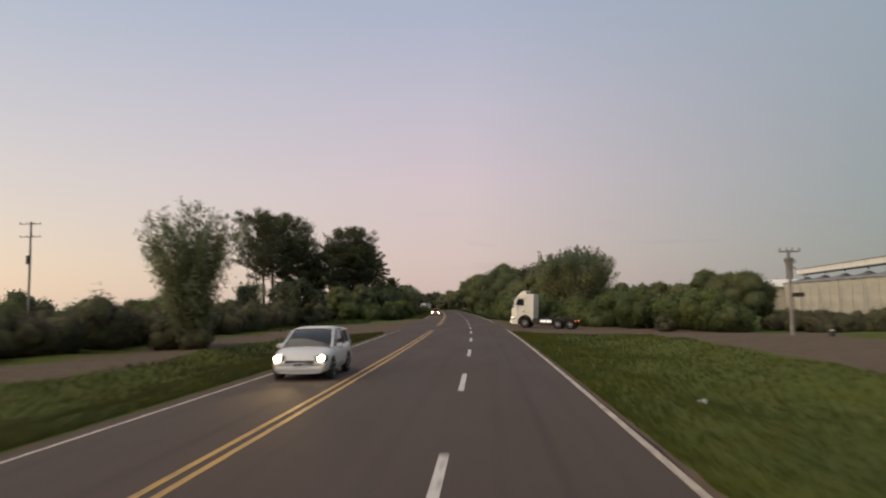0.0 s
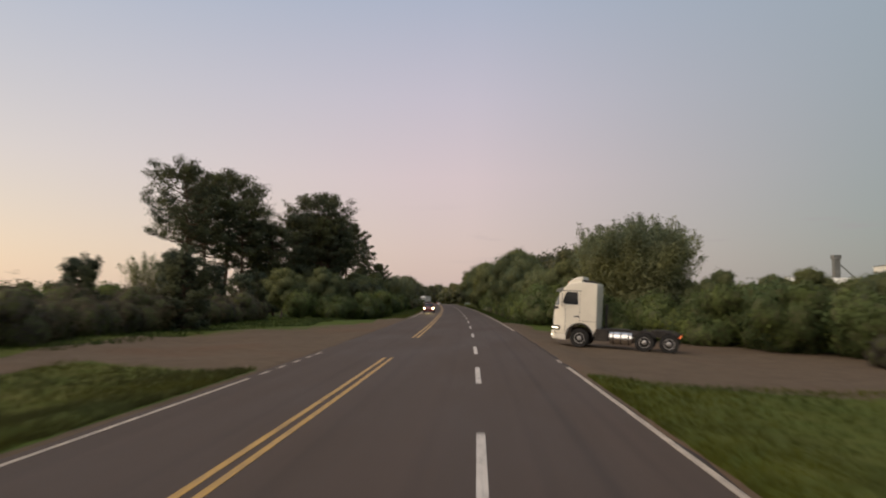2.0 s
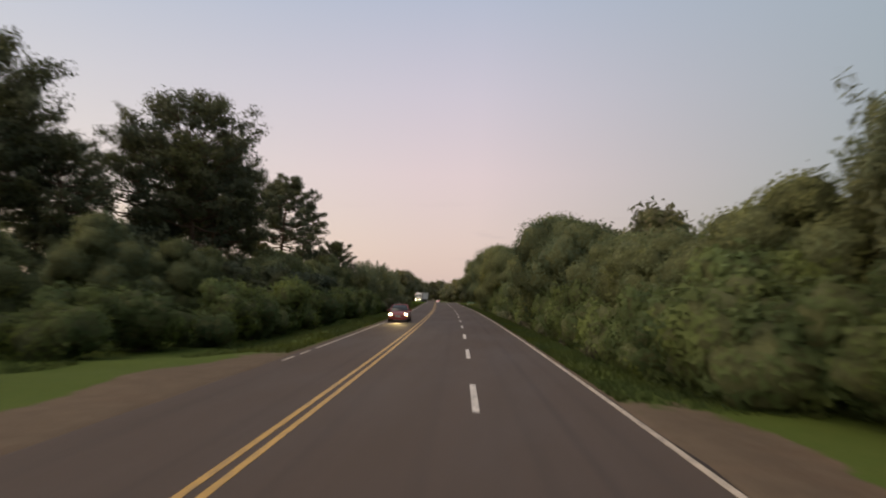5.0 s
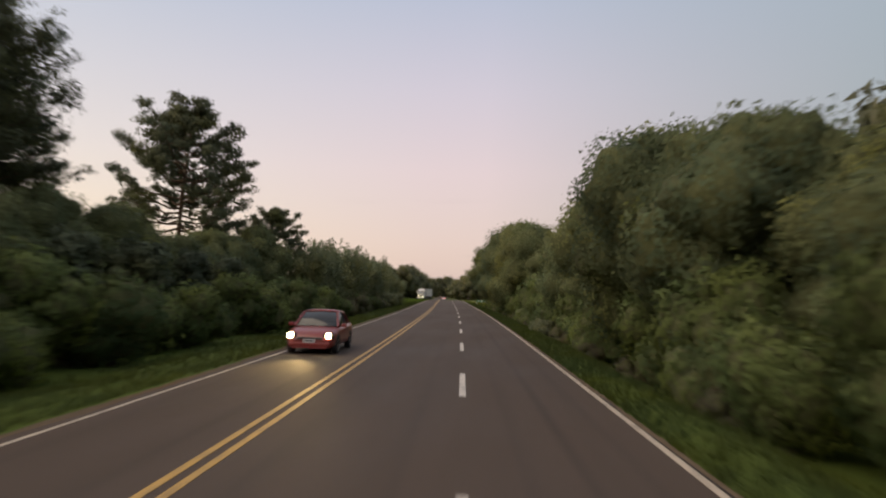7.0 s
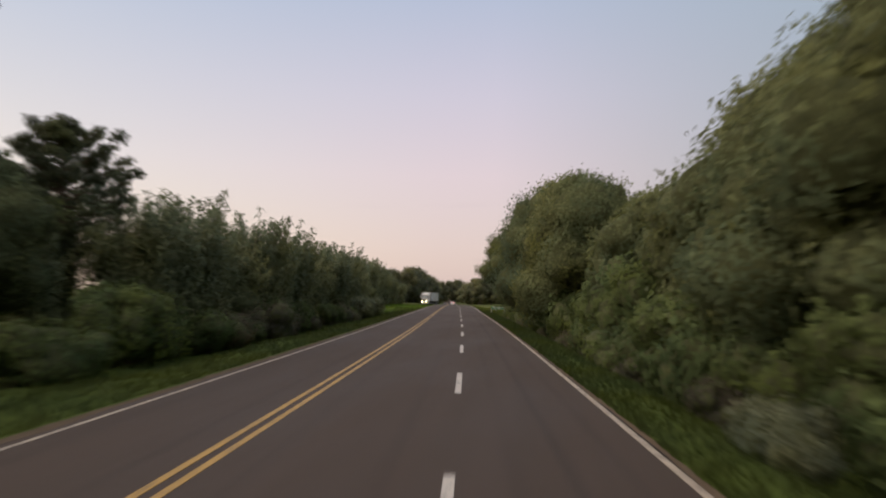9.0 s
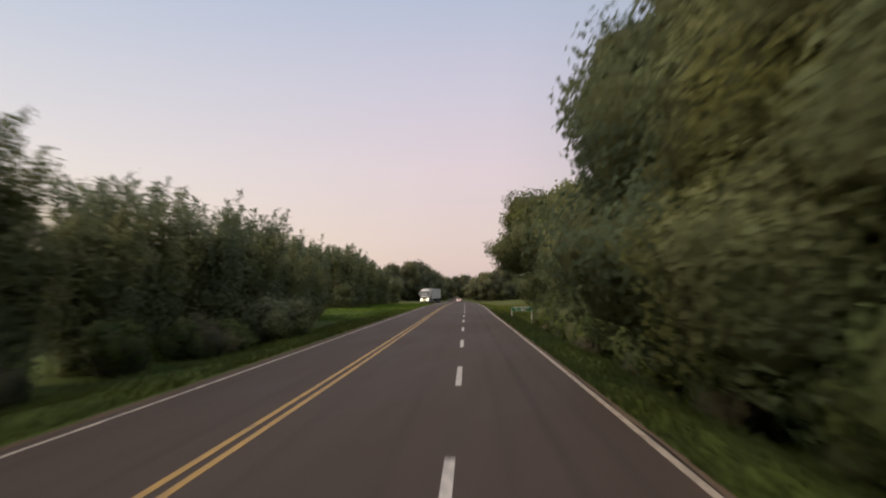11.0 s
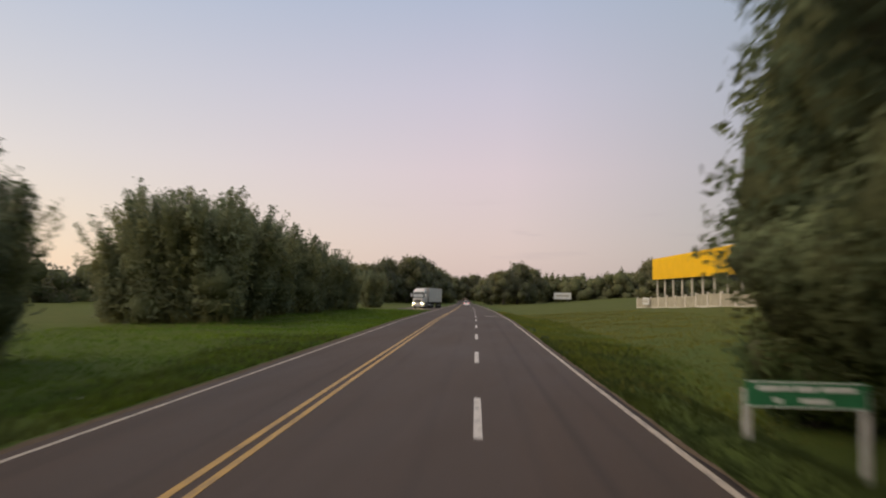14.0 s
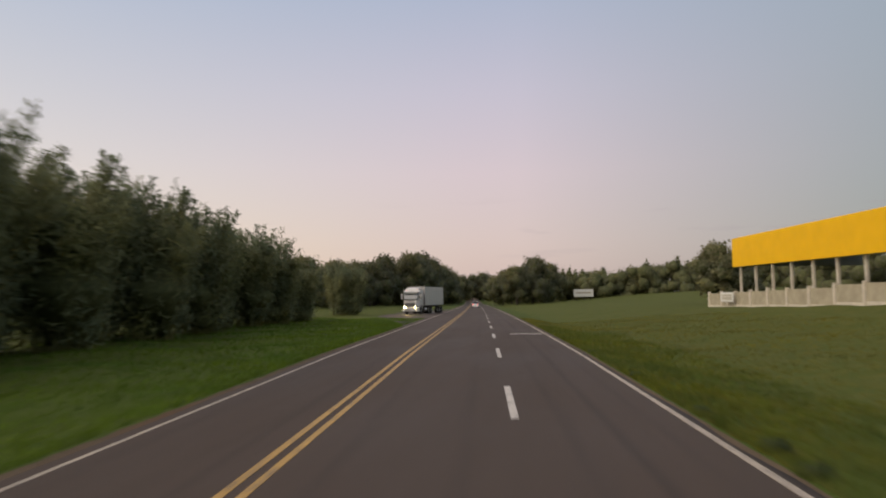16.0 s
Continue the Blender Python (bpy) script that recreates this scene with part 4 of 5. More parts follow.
DAYLAMP = lamp_mat("lit_position_lamp", (1.0, 0.88, 0.66), 3.0)
TAILLAMP = lamp_mat("lit_tail_lamp", (1.0, 0.08, 0.04), 2.2)
AMBER = lamp_mat("lit_amber_lamp", (1.0, 0.22, 0.06), 2.0)
PLATE = plain("plate_white", (0.6, 0.6, 0.58), 0.5)
BAR_DARK = plain("plate_bar", (0.05, 0.05, 0.06), 0.6)
YELLOW_SHEET = plain("yellow_sheet", (0.76, 0.44, 0.006), 0.65, 0, 0.15, 0.05, 0.6)
CONCRETE = plain("pale_concrete", (0.56, 0.51, 0.42), 0.85, 0, 0.3, 0.15, 1.5, 0.2)
PANEL = plain("beige_fence_panel", (0.36, 0.32, 0.23), 0.8, 0, 0.3, 0.18, 1.2, 0.15)
ROOF = plain("grey_roof_sheet", (0.30, 0.29, 0.28), 0.6, 0.2, 0.4, 0.15, 0.8)
SILO = plain("pale_silo_sheet", (0.46, 0.42, 0.34), 0.55, 0.15, 0.4, 0.14, 0.4, 0.1)
SILO_ROOF = plain("grey_silo_roof", (0.20, 0.20, 0.19), 0.6, 0.2, 0.4, 0.2, 0.5)
WHITE_SHEET = plain("white_gallery_sheet", (0.74, 0.70, 0.60), 0.5, 0, 0.4, 0.1, 0.5)
POLE_WOOD = bark_material("weathered_pole", (0.16, 0.14, 0.12), (0.32, 0.29, 0.25))
SIGN_GREEN = plain("green_sign_sheet", (0.030, 0.170, 0.070), 0.45, 0, 0.5, 0.15)
SIGN_WHITE = plain("sign_white", (0.62, 0.62, 0.58), 0.5, 0, 0.4, 0.1, 4)
POST_WHITE = plain("white_post_paint", (0.46, 0.44, 0.40), 0.7, 0, 0.3, 0.2, 5)
INSULATOR = plain("brown_insulator", (0.10, 0.06, 0.045), 0.3)


def box(bm, c, size, bevel=0.0, rz=0.0, rx=0.0):
    m = Matrix.Translation(c) @ Euler((rx, 0, rz)).to_matrix().to_4x4() @ Matrix.Diagonal((*size, 1))
    v = bmesh.ops.create_cube(bm, size=1, matrix=m)["verts"]
    if bevel:
        e = list({e for p in v for e in p.link_edges})
        bmesh.ops.bevel(bm, geom=e, offset=bevel, segments=2, profile=0.6, affect="EDGES")
    return bm


def rod(bm, a, b, r0, r1=None, seg=10):
    a, b = Vector(a), Vector(b)
    d = b - a
    m = Matrix.Translation((a + b) / 2) @ d.to_track_quat("Z", "Y").to_matrix().to_4x4()
    bmesh.ops.create_cone(bm, cap_ends=True, segments=seg, radius1=r0, radius2=r0 if r1 is None else r1, depth=d.length, matrix=m)
    return bm


def prism(bm, profile, x0, x1, bevel=0.0):
    """A side profile of (y, z) corners drawn out across x."""
    a = [bm.verts.new((x0, y, z)) for y, z in profile]
    b = [bm.verts.new((x1, y, z)) for y, z in profile]
    n = len(profile)
    caps = [bm.faces.new(a), bm.faces.new(list(reversed(b)))]
    for i in range(n):
        bm.faces.new((a[i], b[i], b[(i + 1) % n], a[(i + 1) % n]))
    bmesh.ops.recalc_face_normals(bm, faces=list(bm.faces))
    if bevel:
        e = list({e for f in caps for e in f.edges})
        bmesh.ops.bevel(bm, geom=e, offset=bevel, segments=3, profile=0.6, affect="EDGES")
    bmesh.ops.triangulate(bm, faces=[f for f in bm.faces if len(f.verts) > 4])
    return bm


def lathe(bm, profile, centre, seg=28):
    """A profile of (radius, x) turned round an axle along x."""
    rings = []
    for r, x in profile:
        rings.append([bm.verts.new((centre[0] + x, centre[1] + r * math.cos(2 * math.pi * k / seg), centre[2] + r * math.sin(2 * math.pi * k / seg))) for k in range(seg)])
    for p, q in zip(rings, rings[1:]):
        for k in range(seg):
            bm.faces.new((p[k], p[(k + 1) % seg], q[(k + 1) % seg], q[k]))
    for ring in (rings[0], rings[-1]):
        bm.faces.new(ring)
    bmesh.ops.recalc_face_normals(bm, faces=list(bm.faces))
    return bm


def loft(bm, sections):
    """Skin over half sections [(y, [(x, z), ...])], mirrored about x = 0, with closed ends."""
    rings = []
    for y, half in sections:
        pts = [(x, y, z) for x, z in half] + [(-x, y, z) for x, z in reversed(half)]
        rings.append([bm.verts.new(p) for p in pts])
    n = len(rings[0])
    for p, q in zip(rings, rings[1:]):
        for k in range(n):
            bm.faces.new((p[k], p[(k + 1) % n], q[(k + 1) % n], q[k]))
    bm.faces.new(rings[0])
    bm.faces.new(rings[-1])
    bmesh.ops.recalc_face_normals(bm, faces=list(bm.faces))
    for f in bm.faces:
        f.smooth = len(f.verts) == 4
    return bm


def add_wheel(root, x, y, r, w, side, truck=False):
    """A tyre with its rim; side -1 is the left one."""
    h = w / 2
    tyre = part("tyre", lathe(bmesh.new(), [(r * 0.58, -h * 0.9), (r * 0.9, -h), (r, -h * 0.72), (r, h * 0.72), (r * 0.9, h), (r * 0.58, h * 0.9)], (x, y, r)), RUBBER, root)
    o = side * h
    if truck:
        prof = [(r * 0.57, o * 0.5), (r * 0.57, o * 1.0), (r * 0.50, o * 1.0), (r * 0.46, o * 0.55), (r * 0.27, o * 0.50), (r * 0.25, o * 1.05), (r * 0.14, o * 1.15), (0.02, o * 1.15)]
    else:
        prof = [(r * 0.63, o * 0.5), (r * 0.63, o * 0.96), (r * 0.56, o * 0.95), (r * 0.50, o * 0.72), (r * 0.2, o * 0.80), (r * 0.12, o * 0.92), (0.02, o * 0.92)]
    rim = part("rim", lathe(bmesh.new(), prof, (x, y, r)), STEEL, tyre)
    if truck:
        bm = bmesh.new()
        for k in range(10):
            a = 2 * math.pi * k / 10
            rod(bm, (x + o * 0.5, y + r * 0.36 * math.cos(a), r + r * 0.36 * math.sin(a)), (x + o * 0.72, y + r * 0.36 * math.cos(a), r + r * 0.36 * math.sin(a)), 0.018, seg=6)
        part("wheel_nut_ring", bm, CHASSIS, tyre)
    return tyre


def nosed(bm, start=0.85, end=1.5, tuck=0.27):
    """Draws in the front corners of a cab part, so that its nose narrows ahead of start."""
    geom = list(bm.verts) + list(bm.edges) + list(bm.faces)
    bmesh.ops.bisect_plane(bm, geom=geom, plane_co=(0, start, 0), plane_no=(0, 1, 0))
    for v in bm.verts:
        if v.co.y > start and abs(v.co.x) > 0.3:
            v.co.x -= math.copysign(tuck * (v.co.y - start) / (end - start), v.co.x)
    return bm


def tractor(name, paint, label, lamp, m, fast=True):
    """A high-roofed 6x2 tractor unit; y points ahead, the front axle stands at y = 0."""
    root = new(name)
    arch = [(0.70 * math.cos(a), 0.52 + 0.74 * math.sin(a)) for a in np.linspace(math.radians(175), math.radians(5), 12)]
    cab = [(-0.90, 1.02)] + [(y, z) for y, z in arch] + [(0.72, 0.70), (1.40, 0.70), (1.50, 1.05), (1.50, 1.75), (1.42, 2.15), (1.06, 2.98), (0.94, 3.20), (0.62, 3.46), (0.10, 3.56), (-0.87, 3.50), (-0.90, 3.40)]
    part("cab", nosed(prism(bmesh.new(), cab, -1.22, 1.22, 0.07)), paint, root)
    part("roof_fairing", prism(bmesh.new(), [(0.80, 3.40), (0.62, 3.62), (0.30, 3.80), (-0.05, 3.86), (-0.10, 3.72), (0.02, 3.50)], -0.98, 0.98, 0.06), paint, root)
    # Black solid added in the gap behind the roof fairing to draw its dark.
    part("side_deflector", prism(bmesh.new(), [(-0.05, 3.70), (-0.12, 3.54), (-0.80, 3.56), (-0.30, 3.66)], -1.0, 1.0, 0.02), BLACK_TRIM, root, "black filler for the dark roof deflector gap")
    part("windscreen", nosed(prism(bmesh.new(), [(1.40, 2.14), (1.47, 2.16), (1.13, 2.95), (1.05, 2.95)], -1.21, 1.21, 0.01)), GLASS_SKY, root, "windscreen with the sky's reflection put in its colour")
    part("sun_visor", nosed(prism(bmesh.new(), [(0.98, 3.02), (1.36, 2.94), (1.40, 2.98), (1.32, 3.12), (0.98, 3.22)], -1.23, 1.23, 0.03)), VISOR, root, "smoked sun visor")
    part("wiper_panel", nosed(prism(bmesh.new(), [(1.20, 2.04), (1.49, 2.00), (1.47, 2.16), (1.20, 2.16)], -1.232, 1.232, 0.01)), BLACK_TRIM, root)
    part("front_badge", box(bmesh.new(), (0, 1.515, 1.86), (0.5, 0.02, 0.05)), STEEL, root)
    for sx in (-1, 1):
        part("roof_lamp", box(bmesh.new(), (sx * 0.85, 0.72, 3.50), (0.10, 0.05, 0.03), 0.015), AMBER, root)
        win = prism(bmesh.new(), [(0.12, 2.30), (0.80, 2.30), (0.98, 2.42), (0.80, 2.92), (0.70, 2.99), (0.15, 2.97)], sx * 1.215, sx * 1.232)
        part("side_window", win, GLASS_DARK, root)
        quarter = prism(bmesh.new(), [(1.10, 2.22), (1.38, 2.22), (1.07, 2.92), (1.00, 2.92)], sx * 1.212, sx * 1.232)
        part("quarter_glass", nosed(quarter), GLASS_SKY, root)
        part("drip_rail", rod(bmesh.new(), (sx * 1.222, -0.05, 3.06), (sx * 1.20, 0.98, 3.04), 0.022, seg=6), BLACK_TRIM, root)
        part("battery_box", box(bmesh.new(), (sx * 0.92, -1.16, 0.74), (0.5, 0.72, 0.62), 0.03), CHASSIS, root)
        part("fog_lamp", box(bmesh.new(), (sx * 0.96, 1.55, 0.60), (0.26, 0.07, 0.07), 0.02), DAYLAMP, root)
        for y0, z0, y1, z1 in ((0.02, 1.30, 0.02, 3.04), (0.02, 3.04, 0.92, 3.04), (0.80, 0.80, 0.80, 2.20), (-0.88, 1.42, 0.02, 1.42)):
            part("door_seam", rod(bmesh.new(), (sx * 1.222, y0, z0), (sx * 1.222, y1, z1), 0.007, seg=4), BLACK_TRIM, root)
        part("door_handle", box(bmesh.new(), (sx * 1.235, 0.18, 1.66), (0.035, 0.26, 0.07), 0.01), BLACK_TRIM, root)
        mir = part("mirror", box(bmesh.new(), (sx * 1.47, 1.02, 2.68), (0.22, 0.14, 0.52), 0.04), paint, root)
        part("wide_mirror", box(bmesh.new(), (sx * 1.47, 1.02, 2.30), (0.22, 0.14, 0.18), 0.03), paint, mir)
        for z in (2.92, 2.22):
            part("mirror_arm", rod(bmesh.new(), (sx * 1.15, 1.0, z), (sx * 1.47, 1.02, z), 0.02), BLACK_TRIM, mir)
        lampbox = part("headlamp", box(bmesh.new(), (sx * 1.03, 1.33, 1.00), (0.12, 0.52, 0.24), 0.03, sx * 0.40), BLACK_TRIM, root)
        part("lamp_lens", box(bmesh.new(), (sx * 1.06, 1.37, 1.00), (0.12, 0.40, 0.06), 0.02, sx * 0.40), DAYLAMP, lampbox)
        if lamp == HEADLAMP:
            part("low_beam", box(bmesh.new(), (sx * 0.86, 1.53, 0.99), (0.22, 0.08, 0.18), 0.03), lamp, lampbox)
        part("wheel_arch_trim", prism(bmesh.new(), arch + [(y * 1.10, 0.52 + (z - 0.52) * 1.10) for y, z in reversed(arch)], sx * 1.20, sx * 1.26), BLACK_TRIM, root)
        st = box(bmesh.new(), (sx * 1.14, 1.06, 0.55), (0.16, 0.62, 0.30), 0.03)
        part("entry_step", st, paint, root)
        part("air_tank", rod(bmesh.new(), (sx * 0.85, -1.55, 0.62), (sx * 0.85, -0.95, 0.62), 0.2, seg=14), CHASSIS, root)
        tank = part("fuel_tank", rod(bmesh.new(), (sx * 0.90, -2.76, 0.62), (sx * 0.90, -1.62, 0.62), 0.33, seg=26), CHROME, root, "bright polished cylindrical fuel tank")
        for y in (-2.6, -2.2, -1.8):
            part("tank_strap", rod(bmesh.new(), (sx * 0.90, y - 0.03, 0.62), (sx * 0.90, y + 0.03, 0.62), 0.338, seg=26), CHASSIS, tank)
        part("chassis_rail", box(bmesh.new(), (sx * 0.40, -2.2, 0.90), (0.08, 6.0, 0.26), 0.01), CHASSIS, root)
        for ya in (-3.42, -4.66):
            arc = [(ya + 0.60 * math.cos(a), 0.52 + 0.60 * math.sin(a)) for a in np.linspace(math.radians(25), math.radians(155), 9)]
            arc += [(ya + 0.575 * math.cos(a), 0.52 + 0.575 * math.sin(a)) for a in np.linspace(math.radians(155), math.radians(25), 9)]
            part("mudguard", prism(bmesh.new(), arc, sx * 0.68, sx * 1.22), CHASSIS, root)
            add_wheel(root, sx * 1.06, ya, 0.50, 0.29, sx, True)
            add_wheel(root, sx * 0.74, ya, 0.50, 0.27, sx, True)
        add_wheel(root, sx * 1.05, 0.0, 0.50, 0.31, sx, True)
        part("tail_lamp", box(bmesh.new(), (sx * 0.98, -5.2, 0.86), (0.30, 0.05, 0.07), 0.01), AMBER, root)
    grille = part("grille", box(bmesh.new(), (0, 1.505, 1.40), (1.5, 0.05, 0.56), 0.02), BLACK_TRIM, root)
    for k in range(6):
        part("grille_slat", box(bmesh.new(), (0, 1.54, 1.18 + k * 0.095), (1.42, 0.03, 0.035), 0.006), STEEL, grille)
    part("bumper", nosed(prism(bmesh.new(), [(0.74, 0.36), (1.46, 0.36), (1.58, 0.48), (1.60, 0.80), (1.50, 0.86), (1.38, 0.82), (1.38, 0.62), (0.74, 0.60)], -1.24, 1.24, 0.05), 1.0, 1.6, 0.22), paint, root)
    plate = part("number_plate", box(bmesh.new(), (0, 1.61, 0.60), (0.42, 0.02, 0.13)), PLATE, root)
    part("plate_bar", box(bmesh.new(), (0, 1.622, 0.60), (0.32, 0.006, 0.06)), BAR_DARK, plate)
    part("rear_deck", box(bmesh.new(), (0, -1.9, 1.05), (0.9, 1.2, 0.05), 0.01), CHASSIS, root)
    part("fifth_wheel", rod(box(bmesh.new(), (0, -4.2, 1.08), (0.9, 0.9, 0.1), 0.02), (0, -4.2, 1.1), (0, -4.2, 1.16), 0.4, seg=20), CHASSIS, root)
    part("exhaust_stack", rod(bmesh.new(), (0.75, -1.18, 0.9), (0.75, -1.18, 2.4), 0.07), CHASSIS, root)
    part("front_axle", rod(bmesh.new(), (-1.0, 0, 0.5), (1.0, 0, 0.5), 0.07), CHASSIS, root)
    root.matrix_world = m
    return tagged(root, label, "truck")


def car(name, label, paint, m, lamps, tail, tall=1.46, boot=True, length=4.4):
    """A family car; y points ahead, the middle stands at y = 0."""
    root = new(name)
    w, hl = 0.88, length / 2
    top = tall
    # lower body: length station, belt height, width factor
    if boot:
        rows = [(-1.0, 0.62, 0.84), (-0.975, 0.86, 0.93), (-0.90, 0.98, 0.97), (-0.62, 1.00, 1.0), (0.0, 0.94, 1.0), (0.38, 0.93, 1.0), (0.62, 0.88, 0.99), (0.85, 0.78, 0.96), (0.96, 0.66, 0.90), (1.0, 0.50, 0.82)]
    else:
        rows = [(-1.0, 0.70, 0.86), (-0.97, 0.95, 0.95), (-0.80, 1.02, 0.99), (-0.3, 0.99, 1.0), (0.2, 0.97, 1.0), (0.50, 0.95, 1.0), (0.70, 0.90, 0.99), (0.88, 0.80, 0.96), (0.96, 0.68, 0.90), (1.0, 0.52, 0.84)]
    sec = []
    for q, zb, f in rows:
        ww = w * f
        sec.append((q * hl, [(ww * 0.80, 0.22), (ww * 0.96, 0.30), (ww, 0.48), (ww * 0.99, zb * 0.80), (ww * 0.93, zb * 0.96), (ww * 0.70, zb), (0.02, zb + 0.02)]))
    part("body", loft(bmesh.new(), sec), paint, root)
    gh = [(-0.72, 0.98, 0.90), (-0.46, top - 0.05, 0.70), (-0.15, top, 0.70), (0.12, top - 0.03, 0.70), (0.46, 0.92, 0.88)] if boot else [(-0.96, 0.98, 0.92), (-0.86, top - 0.07, 0.74), (-0.30, top, 0.74), (0.10, top - 0.04, 0.73), (0.52, 0.94, 0.90)]
    sec = []
    for q, z, f in gh:
        ww = w * f
        sec.append((q * hl, [(w * 0.90, 0.80), (w * 0.90, 0.92), (ww + (w * 0.9 - ww) * 0.12, max(0.93, z - 0.06)), (ww * 0.85, max(0.94, z)), (0.02, max(0.95, z + 0.015))]))
    part("glasshouse", loft(bmesh.new(), sec), GLASS_DARK, root, "dark window glass")
    # roof skin and pillars over the glass
    rq = gh[1:-1]
    sec = [(q * hl, [(w * f * 1.03, z - 0.075), (w * f * 0.98, z + 0.004), (w * f * 0.6, z + 0.03), (0.02, z + 0.035)]) for q, z, f in rq]
    part("roof", loft(bmesh.new(), sec), paint, root)
    for sx in (-1, 1):
        for (q0, z0, f0), (q1, z1, f1) in ((gh[0], gh[1]), (gh[-1], gh[-2])):
            part("pillar", rod(bmesh.new(), (sx * w * 0.90, q0 * hl, 0.92), (sx * w * f1 * 1.02, q1 * hl, z1 - 0.04), 0.045, 0.04, 8), paint, root)
        mid_q = (gh[1][0] + gh[-2][0]) / 2
        part("pillar", rod(bmesh.new(), (sx * w * 0.91, mid_q * hl, 0.90), (sx * w * 0.735, mid_q * hl, top - 0.05), 0.035, 0.03, 8), BLACK_TRIM, root)
        part("mirror", box(bmesh.new(), (sx * (w + 0.08), 0.34 * hl, 0.98), (0.2, 0.1, 0.13), 0.03), paint, root)
        hb = part("headlamp", box(bmesh.new(), (sx * 0.66, 0.955 * hl, 0.66), (0.38, 0.14, 0.18), 0.04), BLACK_TRIM, root)
        part("lamp_lens", rod(bmesh.new(), (sx * 0.66, 0.955 * hl + 0.06, 0.66), (sx * 0.66, 0.955 * hl + 0.085, 0.66), 0.10, 0.09, 20), HEADLAMP if lamps else STEEL, hb)
        part("tail_lamp", box(bmesh.new(), (sx * 0.60, -0.975 * hl, 0.80), (0.27, 0.10, 0.18), 0.03), TAILLAMP, root)
        part("door_seam", rod(rod(bmesh.new(), (sx * w * 0.995, -0.02, 0.34), (sx * w * 0.96, -0.02, 0.92), 0.006, seg=4), (sx * w * 0.995, 0.42 * hl, 0.34), (sx * w * 0.96, 0.42 * hl, 0.90), 0.006, seg=4), BLACK_TRIM, root)
        for y in (-0.60 * hl, 0.62 * hl):
            add_wheel(root, sx * (w - 0.09), y, 0.31, 0.20, sx)
            part("wheel_arch", lathe(bmesh.new(), [(0.36, -0.09), (0.36, 0.095), (0.335, 0.095), (0.335, -0.09)], (sx * (w - 0.09), y, 0.33), 20), BLACK_TRIM, root)
    part("front_grille", box(bmesh.new(), (0, 0.985 * hl, 0.52), (0.9, 0.06, 0.16), 0.02), BLACK_TRIM, root)
    part("rear_bumper", box(bmesh.new(), (0, -0.985 * hl, 0.48), (1.5, 0.14, 0.26), 0.05), paint, root)
    part("front_bumper", box(bmesh.new(), (0, 0.985 * hl, 0.36), (1.46, 0.12, 0.16), 0.05), paint, root)
    for y in (1.02 * hl, -1.005 * hl):
        pl = part("number_plate", box(bmesh.new(), (0, y, 0.48 if y > 0 else 0.74), (0.4, 0.02, 0.12)), PLATE, root)
        part("plate_bar", box(bmesh.new(), (0, y + (0.012 if y > 0 else -0.012), 0.48 if y > 0 else 0.74), (0.3, 0.006, 0.055)), BAR_DARK, pl)
    root.matrix_world = m
    return tagged(root, label, "car")


def beam(s, o, up, reach, power):
    """The light thrown ahead by an oncoming vehicle's headlamps."""
    ob = new("headlamp_beam", bpy.data.lights.new("headlamp_beam", "SPOT"))
    ob.data.energy, ob.data.color, ob.data.spot_size, ob.data.spot_blend, ob.data.shadow_soft_size = power, (1.0, 0.68, 0.28), radians(46), 1.0, 0.35
    a = (float(road_x(s)) + o, s, float(long_z(s)) + up)
    b = (float(road_x(s - reach)) + o, s - reach, float(long_z(s - reach)))
    ob.matrix_world = look(a, b)


def on_road(s, o, back=False):
    p = (float(road_x(s)) + o, s, float(long_z(s)))
    slope = math.degrees(math.atan2(float(long_z(s + 1) - long_z(s - 1)), 2))
    return pose(*p, -slope if back else slope, 0, road_turn(s) + (180 if back else 0))


# --- vehicles
t_at = at(93.1, 6.1)
t_rear = (at(91.82, 10.58).z + at(92.16, 9.39).z) / 2
t_tilt = math.degrees(math.atan2(t_at.z - t_rear, 4.04))
t_lean = 0.0
tractor("tractor_unit", CREAM, "dusty cream-white tractor unit without trailer on the gravel apron", DAYLAMP, pose(t_at.x, t_at.y, t_at.z, t_tilt, t_lean, 74))
LANE_ON = (L_EDGE + YELLOW) / 2
car("oncoming_hatchback", "silver hatchback with lit headlamps in the oncoming lane", SILVER, on_road(41.6, LANE_ON, True), True, False, 1.52, False, 4.0)
beam(39.4, LANE_ON, 0.68, 60, 350)
car("oncoming_sedan", "dark red sedan with glaring headlamps in the oncoming lane", RED_PAINT, on_road(166.2, LANE_ON - 0.45, True), True, False, 1.48, True, 4.4)
beam(163.8, LANE_ON - 0.45, 0.68, 60, 800)
car("white_sedan", "white sedan driving ahead with lit tail lamps", WHITE_PAINT, on_road(486.0, -1.6), False, True, 1.48, True, 4.5)
TRUCK_M = pose(float(road_x(400)) - 10.6, 400.0, float(long_z(400)), 0.4, 0, 171)
tractor("oncoming_truck", TRAILER_WHITE, "white long-haul truck cab with lit headlamps", HEADLAMP, TRUCK_M)
beam(398.0, -11.2, 0.95, 24, 900)


